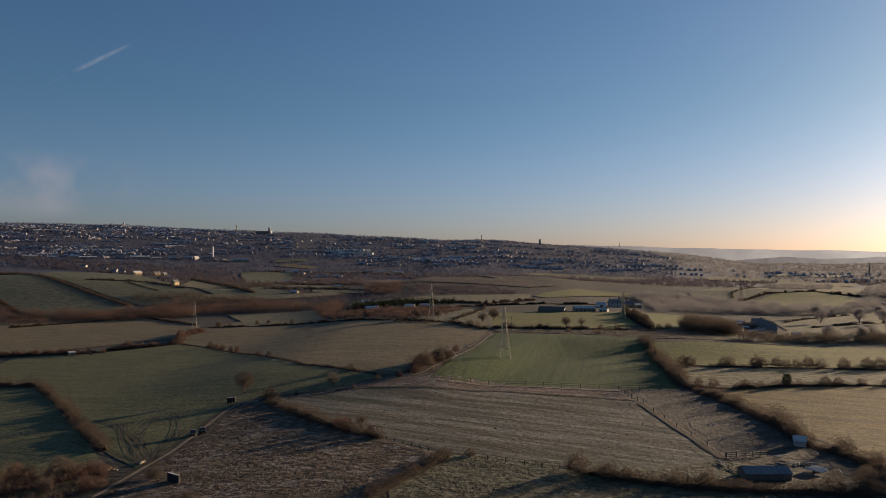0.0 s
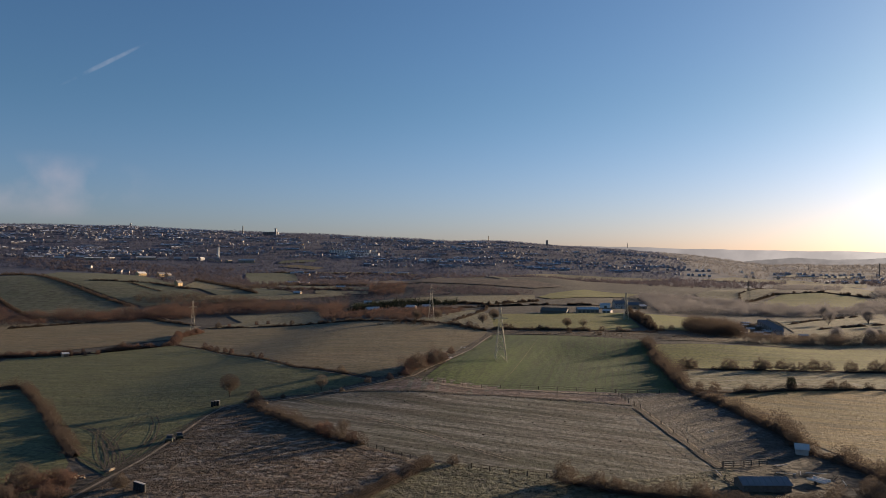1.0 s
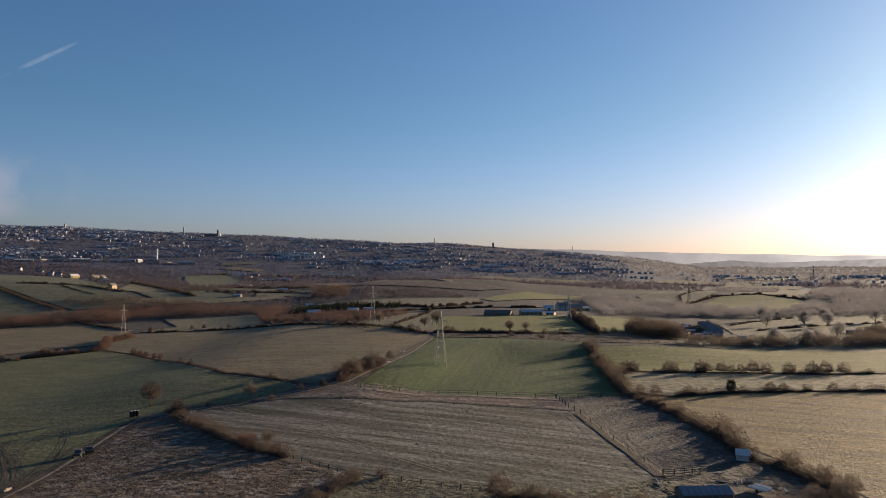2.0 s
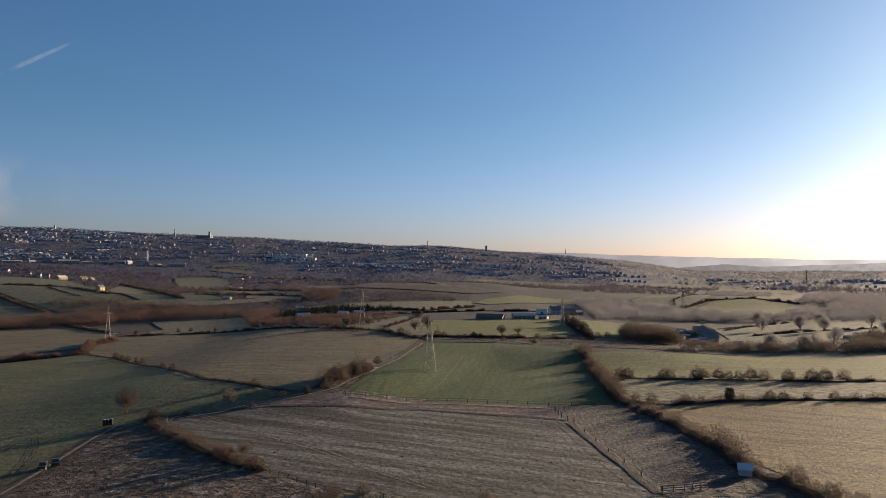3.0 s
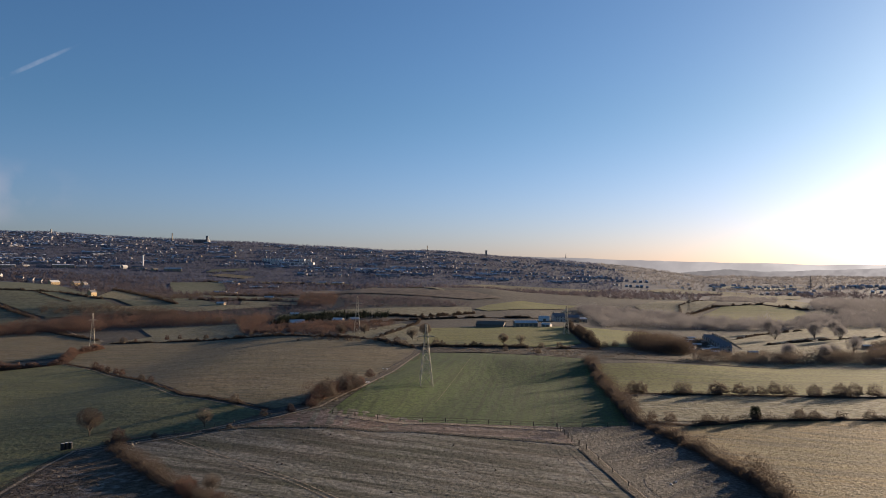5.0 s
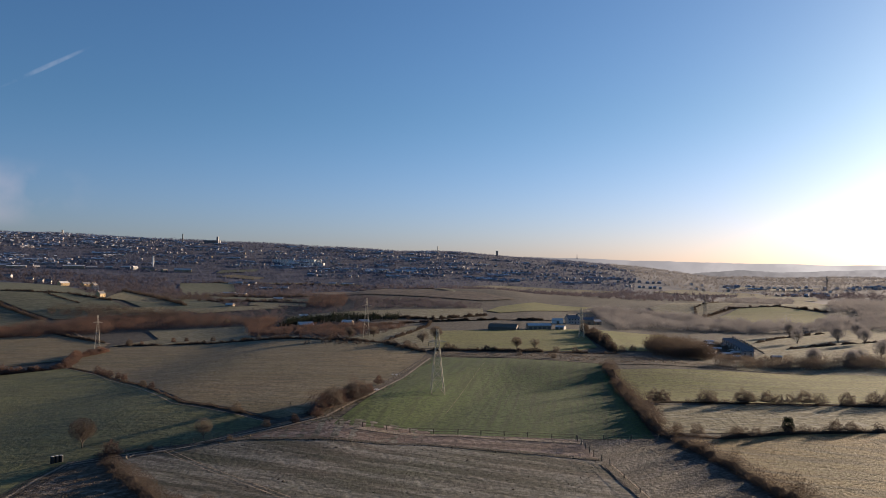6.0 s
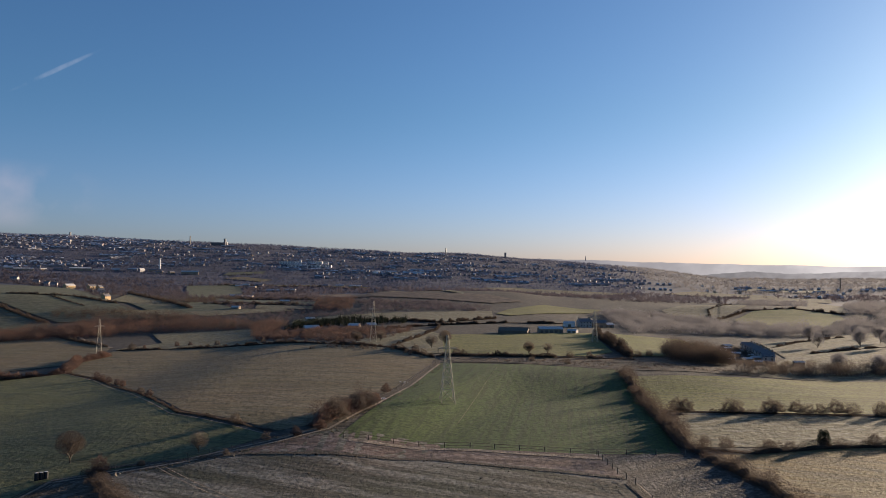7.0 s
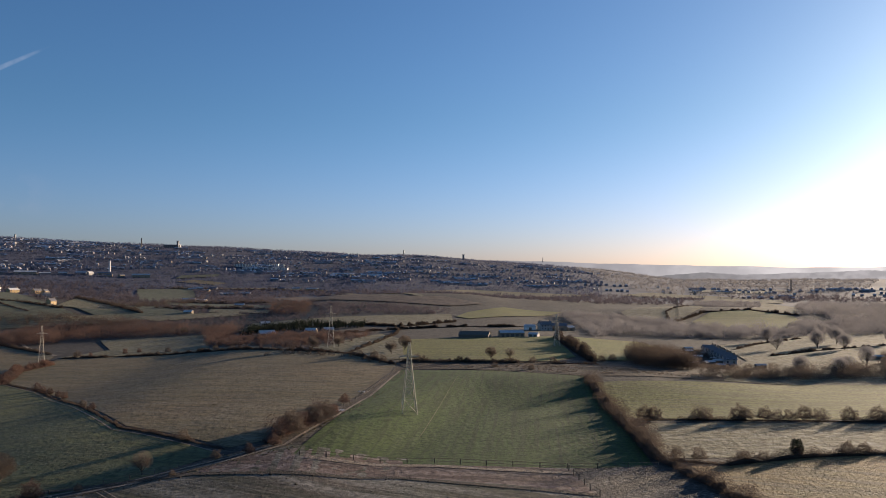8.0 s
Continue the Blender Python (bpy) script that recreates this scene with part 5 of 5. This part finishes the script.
terrace = house(6.6, 8.4, 2.9, 2.3, M_TOWNPALE, M_SLATE, "pale gabled terraced house with a slate roof", bays=2, chimneys=1, group="terraced row")
for i in range(8):
    x, y = 211 - i * 1.9, 584 - i * 8.9
    m = pose(x, y, land(x, y), 0, 0, -11)
    if i == 0:
        terrace.matrix_world = m
    else:
        copy_thing(terrace, m)
for x, y, turn, w, d, roof in ((166, 512, 10, 8, 3.5, M_FROSTROOF), (171, 505, -20, 7, 3, M_FROSTROOF), (178, 507, 40, 6, 3, M_SLATE), (183, 499, -10, 7, 3, M_FROSTROOF), (190, 502, 20, 5, 3, M_SLATE), (206, 501, 0, 9, 3, M_FROSTROOF), (163, 523, 30, 6, 3, M_SLATE), (174, 520, -35, 5, 3, M_FROSTROOF), (203, 598, 10, 9, 5, M_FROSTROOF), (189, 546, -20, 9, 5, M_FROSTROOF), (200, 566, 35, 8, 5, M_SLATE), (183, 514, 15, 9, 4, M_FROSTROOF), (194, 535, 60, 7, 4, M_FROSTROOF), (180, 530, -40, 8, 4, M_SLATE), (196, 580, 20, 9, 5, M_FROSTROOF), (186, 560, 0, 8, 4, M_FROSTROOF), (178, 546, 30, 7, 4, M_SLATE), (192, 524, -10, 8, 4, M_FROSTROOF),
                               (262, 470, 10, 8, 4, M_FROSTROOF), (276, 474, -15, 7, 4, M_FROSTROOF), (290, 520, 10, 9, 5, M_SLATE), (300, 545, -10, 10, 5, M_FROSTROOF)):
    place(shed(w * 0.6, d * 0.9, 1.9, 0.6, M_WOOD, roof, "low garden shed with a frosted roof" if roof is M_FROSTROOF else "low dark garden shed by a terrace", 1, group="garden sheds"), x, y, turn)

for x, y, turn, w, d, wall, roof, label in (
        (-467, 1180, 68, 10, 8, M_GOLDSTONE, M_SLATE, "golden stone cottage on a green slope"), (-606, 1440, 66, 15, 9, M_GOLDSTONE, M_SLATE, "golden stone farmhouse on a slope"), (-590, 1436, 75, 9, 8, M_GOLDSTONE, M_SLATE, "stone farm wing catching the sun"),
        (-632, 1412, 62, 17, 10, M_GOLDSTONE, M_FROSTROOF, "long stone barn with a pale roof"), (-690, 1475, 15, 12, 8, M_TOWNPALE, M_SLATE, "white rendered house on a slope"), (-715, 1500, -15, 12, 8, M_TOWNPALE, M_SLATE, "white rendered house on a slope"),
        (-760, 1545, 10, 13, 8, M_TOWNPALE, M_SLATE, "white rendered house by bare trees"), (-842, 1620, 0, 14, 9, M_TOWNPALE, M_SLATE, "white rendered house by bare trees"), (-540, 1330, 40, 9, 7, M_TOWNPALE, M_SLATE, "small pale house by a lane"),
        (-660, 1470, 30, 12, 8, M_STONE, M_SLATE, "stone house with a slate roof")):
    place(house(w, d, 5.2, 3.0, wall, roof, label, bays=3, chimneys=2, group="hillside houses"), x, y, turn)


for x, y, turn, w, label in ((-421, 1726, 10, 16, "pale shed on a far green field"), (-389, 1712, -15, 16, "pale shed on a far green field"), (-353, 1444, 5, 24, "long frosted farm shed in the valley"), (-322, 1410, -10, 18, "frosted farm shed in the valley"), (-131, 918, 30, 10, "small frosted shed in a wood"), (-218, 1211, 10, 14, "frosted shed among scrub"), (-260, 1100, -20, 12, "frosted shed among scrub")):
    place(shed(w, w * 0.5, 2.6, 1.8, M_STONE, M_FROSTROOF, label, 1, group="valley sheds"), x, y, turn)


def utility_pole(height, label):
    """A wooden pole with a short cross arm and two insulators."""
    root = empty("utility_pole", label, "pole")
    bm = bmesh.new()
    limb(bm, Vector((0, 0, -0.5)), Vector((0, 0, height)), 0.2, 0.14, 8)
    part("shaft", bm, M_WOOD, root)
    bm = bmesh.new()
    limb(bm, Vector((-0.9, 0, height - 0.5)), Vector((0.9, 0, height - 0.5)), 0.09, 0.09, 4)
    part("cross_arm", bm, M_WOOD, root)
    for s in (-0.8, 0.8):
        bm = bmesh.new()
        limb(bm, Vector((s, 0, height - 0.45)), Vector((s, 0, height - 0.1)), 0.09, 0.05, 6)
        part("insulator", bm, M_DARKSTEEL, root)
    return root


place(utility_pole(11, "dark wooden pole before a copse"), 145, 529, 12)


# ---- the town across the valley ----
def tower(x, y, height, r0, r1, label, material=M_DARKSTEEL, sides=12, name="chimney", cap=True, base=None):
    root = empty(name, label, "chimney", at=pose(x, y, land(x, y) if base is None else base))
    bm = bmesh.new()
    limb(bm, Vector((0, 0, -3)), Vector((0, 0, height)), r0, r1, sides)
    part("shaft", bm, material, root)
    if cap:
        bm = bmesh.new()
        limb(bm, Vector((0, 0, height - 1.2)), Vector((0, 0, height + 0.4)), r1 * 1.25, r1 * 1.3, sides)
        part("rim", bm, material, root)


tower(-880, 2800, 32, 2.4, 1.7, "tall dark mill chimney on the skyline")
tower(-686, 1985, 30, 2.4, 2.0, "white concrete chimney at a works", M_WHITE)
tower(28, 3180, 22, 2.2, 1.8, "small dark tower on the ridge", M_DARKSTEEL, 8)
tower(-1300, 2790, 15, 3.2, 2.8, "square dark church tower on the ridge", M_SLATE, 4, "church_tower")
tower(868, 4648, 48, 5, 0.8, "far spire on the skyline", M_SLATE, 6, "spire", False, 112)
tower(930, 1850, 34, 1.5, 1.1, "tall chimney over misty roofs", M_DARKSTEEL)
tower(-765, 2830, 26, 5, 4.5, "dark church tower on the ridge", M_SLATE, 4, "church_tower")
tower(250, 2960, 20, 5, 4.5, "dark tower block on the ridge", M_SLATE, 4, "tower_block")


def block(x, y, w, d, h, turn, wall, label, storeys=3, bays=8, name="block"):
    """A flat-roofed building with its rows of windows."""
    root = empty(name, label, "building", at=pose(x, y, land(x, y), 0, 0, turn))
    bm = bmesh.new()
    box(bm, -w / 2, w / 2, -d / 2, d / 2, -4, h)
    part("wall", bm, wall, root)
    bm = bmesh.new()
    box(bm, -w / 2 - 0.3, w / 2 + 0.3, -d / 2 - 0.3, d / 2 + 0.3, h, h + 0.5)
    part("roof", bm, M_FROSTROOF, root)
    for k in range(storeys):
        for i in range(bays):
            bm = bmesh.new()
            x0, z0 = -w / 2 + (i + 0.2) * w / bays, (k + 0.3) * h / storeys
            box(bm, x0, x0 + 0.6 * w / bays, -d / 2 - 0.1, -d / 2 + 0.1, z0, z0 + 0.5 * h / storeys)
            part("window", bm, M_GLASS, root)


for x, y, w, h, turn in ((-425, 2300, 62, 8, 8), (-400, 2270, 50, 6, 8), (-355, 2320, 40, 9, -5), (-335, 2335, 30, 8, 5), (-375, 2240, 90, 5, 4), (-330, 2260, 60, 5, -4)):
    block(x, y, w, 14, h, turn, M_WHITE, "pale flat-roofed school block on the hill", 3, 8, "school_block")
rw = random.Random(17)
for x, y, w, h, turn in ((-1060, 1790, 30, 6, 32), (-1010, 1800, 22, 6, 30), (-940, 1830, 40, 6, 26), (-838, 1890, 46, 8, 24), (-800, 1900, 24, 6, 30), (-735, 1940, 22, 7, 14), (-712, 1935, 16, 9, 70), (-690, 1960, 30, 6, 20), (-668, 1930, 18, 6, 10), (-640, 1935, 14, 8, 60), (-600, 1950, 40, 9, 16), (-413, 1742, 20, 6, 10), (-384, 1752, 18, 6, -10), (-330, 1640, 26, 4, 8), (-298, 1655, 22, 4, 0), (-140, 2165, 60, 5, 4), (-60, 2135, 50, 5, -4), (-1160, 1740, 40, 6, 30), (-880, 1870, 20, 5, 28), (-905, 1850, 16, 5, 60), (-770, 1925, 18, 5, 20), (-980, 1840, 18, 5, 30), (-250, 1795, 22, 4, 4), (-215, 1800, 18, 4, 0), (-180, 1795, 26, 4, -4)):
    place(shed(w, w * rw.uniform(0.35, 0.55), h * 0.6, rw.uniform(1.6, 3.2), rw.choice((M_SLATE, M_STONE)), rw.choice((M_FROSTROOF, M_FROSTROOF, M_COLDSLATE)), "long low industrial building with a frosted roof", 2, "works", "building"), x, y, turn)
block(-790, 2850, 56, 20, 12, 5, M_SLATE, "dark mill on the skyline", 3, 8, "mill")

near_house = house(9, 7.5, 5.2, 2.8, M_TOWNPALE, M_FROSTROOF, "pale rendered house with a frosted roof in the town", 1, 2, 1, group="town houses")
near_stone = house(9, 7.5, 5.2, 2.8, M_STONE, M_COLDSLATE, "stone house with a slate roof in the town", 1, 2, 1, group="town houses")
rt = random.Random(5)
spots = []
for az0, az1, d0, d1, n in ((-33, -20, 2560, 2860, 70), (-30, -24, 2150, 2230, 40), (-24, -13, 2250, 2800, 34), (-13, 0, 2050, 2800, 36), (0, 14, 2000, 2700, 16), (18, 30, 1900, 2300, 16)):
    for _ in range(n):
        a, d = radians(rt.uniform(az0, az1)), rt.uniform(d0, d1)
        spots.append((d * math.sin(a), d * math.cos(a)))
for i, (x, y) in enumerate(spots):
    m = pose(x, y, land(x, y) + 0.5, 0, 0, rt.choice((20, 30, 25, -15, 110)) + rt.uniform(-6, 6))
    if i < 2:
        (near_house, near_stone)[i].matrix_world = m @ Matrix.Diagonal((0.8, 0.8, 0.8, 1))
    else:
        copy_thing(rt.choice((near_house, near_house, near_stone)), m @ Matrix.Diagonal((0.8, 0.8, 0.8, 1)))


def town(rows, label, seed):
    """Streets of terraced and single houses that follow the hill's contours."""
    r, verts, faces, mats = random.Random(seed), [], [], []
    for az0, az1, d0, d1, streets in rows:
        for _ in range(streets):
            a, d = radians(r.uniform(az0, az1)), r.uniform(d0, d1)
            x, y, way = d * math.sin(a), d * math.cos(a), -a + r.gauss(0, 0.22)
            terrace_row, pitch = r.random() < 0.45, r.uniform(6.6, 7.6)
            if not terrace_row:
                pitch = r.uniform(10, 19)
            for k in range(r.randint(3, 9)):
                hx, hy = x + k * pitch * math.cos(way), y + k * pitch * math.sin(way)
                if not terrace_row:
                    hx, hy = hx + r.gauss(0, 3), hy + r.gauss(0, 7)
                z, w, dd, h, rise = land(hx, hy) - 1, r.uniform(3.0, 3.8), r.uniform(2.6, 3.4), r.uniform(3.8, 5.2), r.uniform(1.8, 2.6)
                t = way + (0 if terrace_row else r.choice((0, 0, 1.57)) + r.uniform(-0.2, 0.2))
                c, s = math.cos(t), math.sin(t)
                k0 = len(verts)
                for px, py, pz in ((-w, -dd, 0), (w, -dd, 0), (w, dd, 0), (-w, dd, 0), (-w, -dd, h), (w, -dd, h), (w, dd, h), (-w, dd, h), (-w, 0, h + rise), (w, 0, h + rise)):
                    verts.append((hx + px * c - py * s, hy + px * s + py * c, z + pz))
                for f, mi in (((0, 1, 5, 4), 0), ((2, 3, 7, 6), 0), ((1, 2, 6, 9, 5), 0), ((3, 0, 4, 8, 7), 0), ((4, 5, 9, 8), 1), ((6, 7, 8, 9), 1)):
                    faces.append(tuple(k0 + q for q in f))
                    mats.append(mi)
    me = bpy.data.meshes.new("town_houses")
    me.from_pydata(verts, [], faces)
    me.materials.append(M_TOWNWALL)
    me.materials.append(M_TOWNROOF)
    me.polygons.foreach_set("material_index", mats)
    me.update()
    tagged(new("town_houses", me), label, "houses", kind="stuff")


town(((-36, -28, 2480, 2980, 105), (-28, -20, 2540, 3100, 95), (-34, -23, 2110, 2270, 46), (-34, -22, 2250, 2480, 16), (-24, -12, 2150, 3050, 70), (-12, 2, 1930, 3000, 120), (2, 14, 1950, 2800, 50), (20, 32, 1800, 2300, 16)), "streets of small houses across a hillside town", 8)
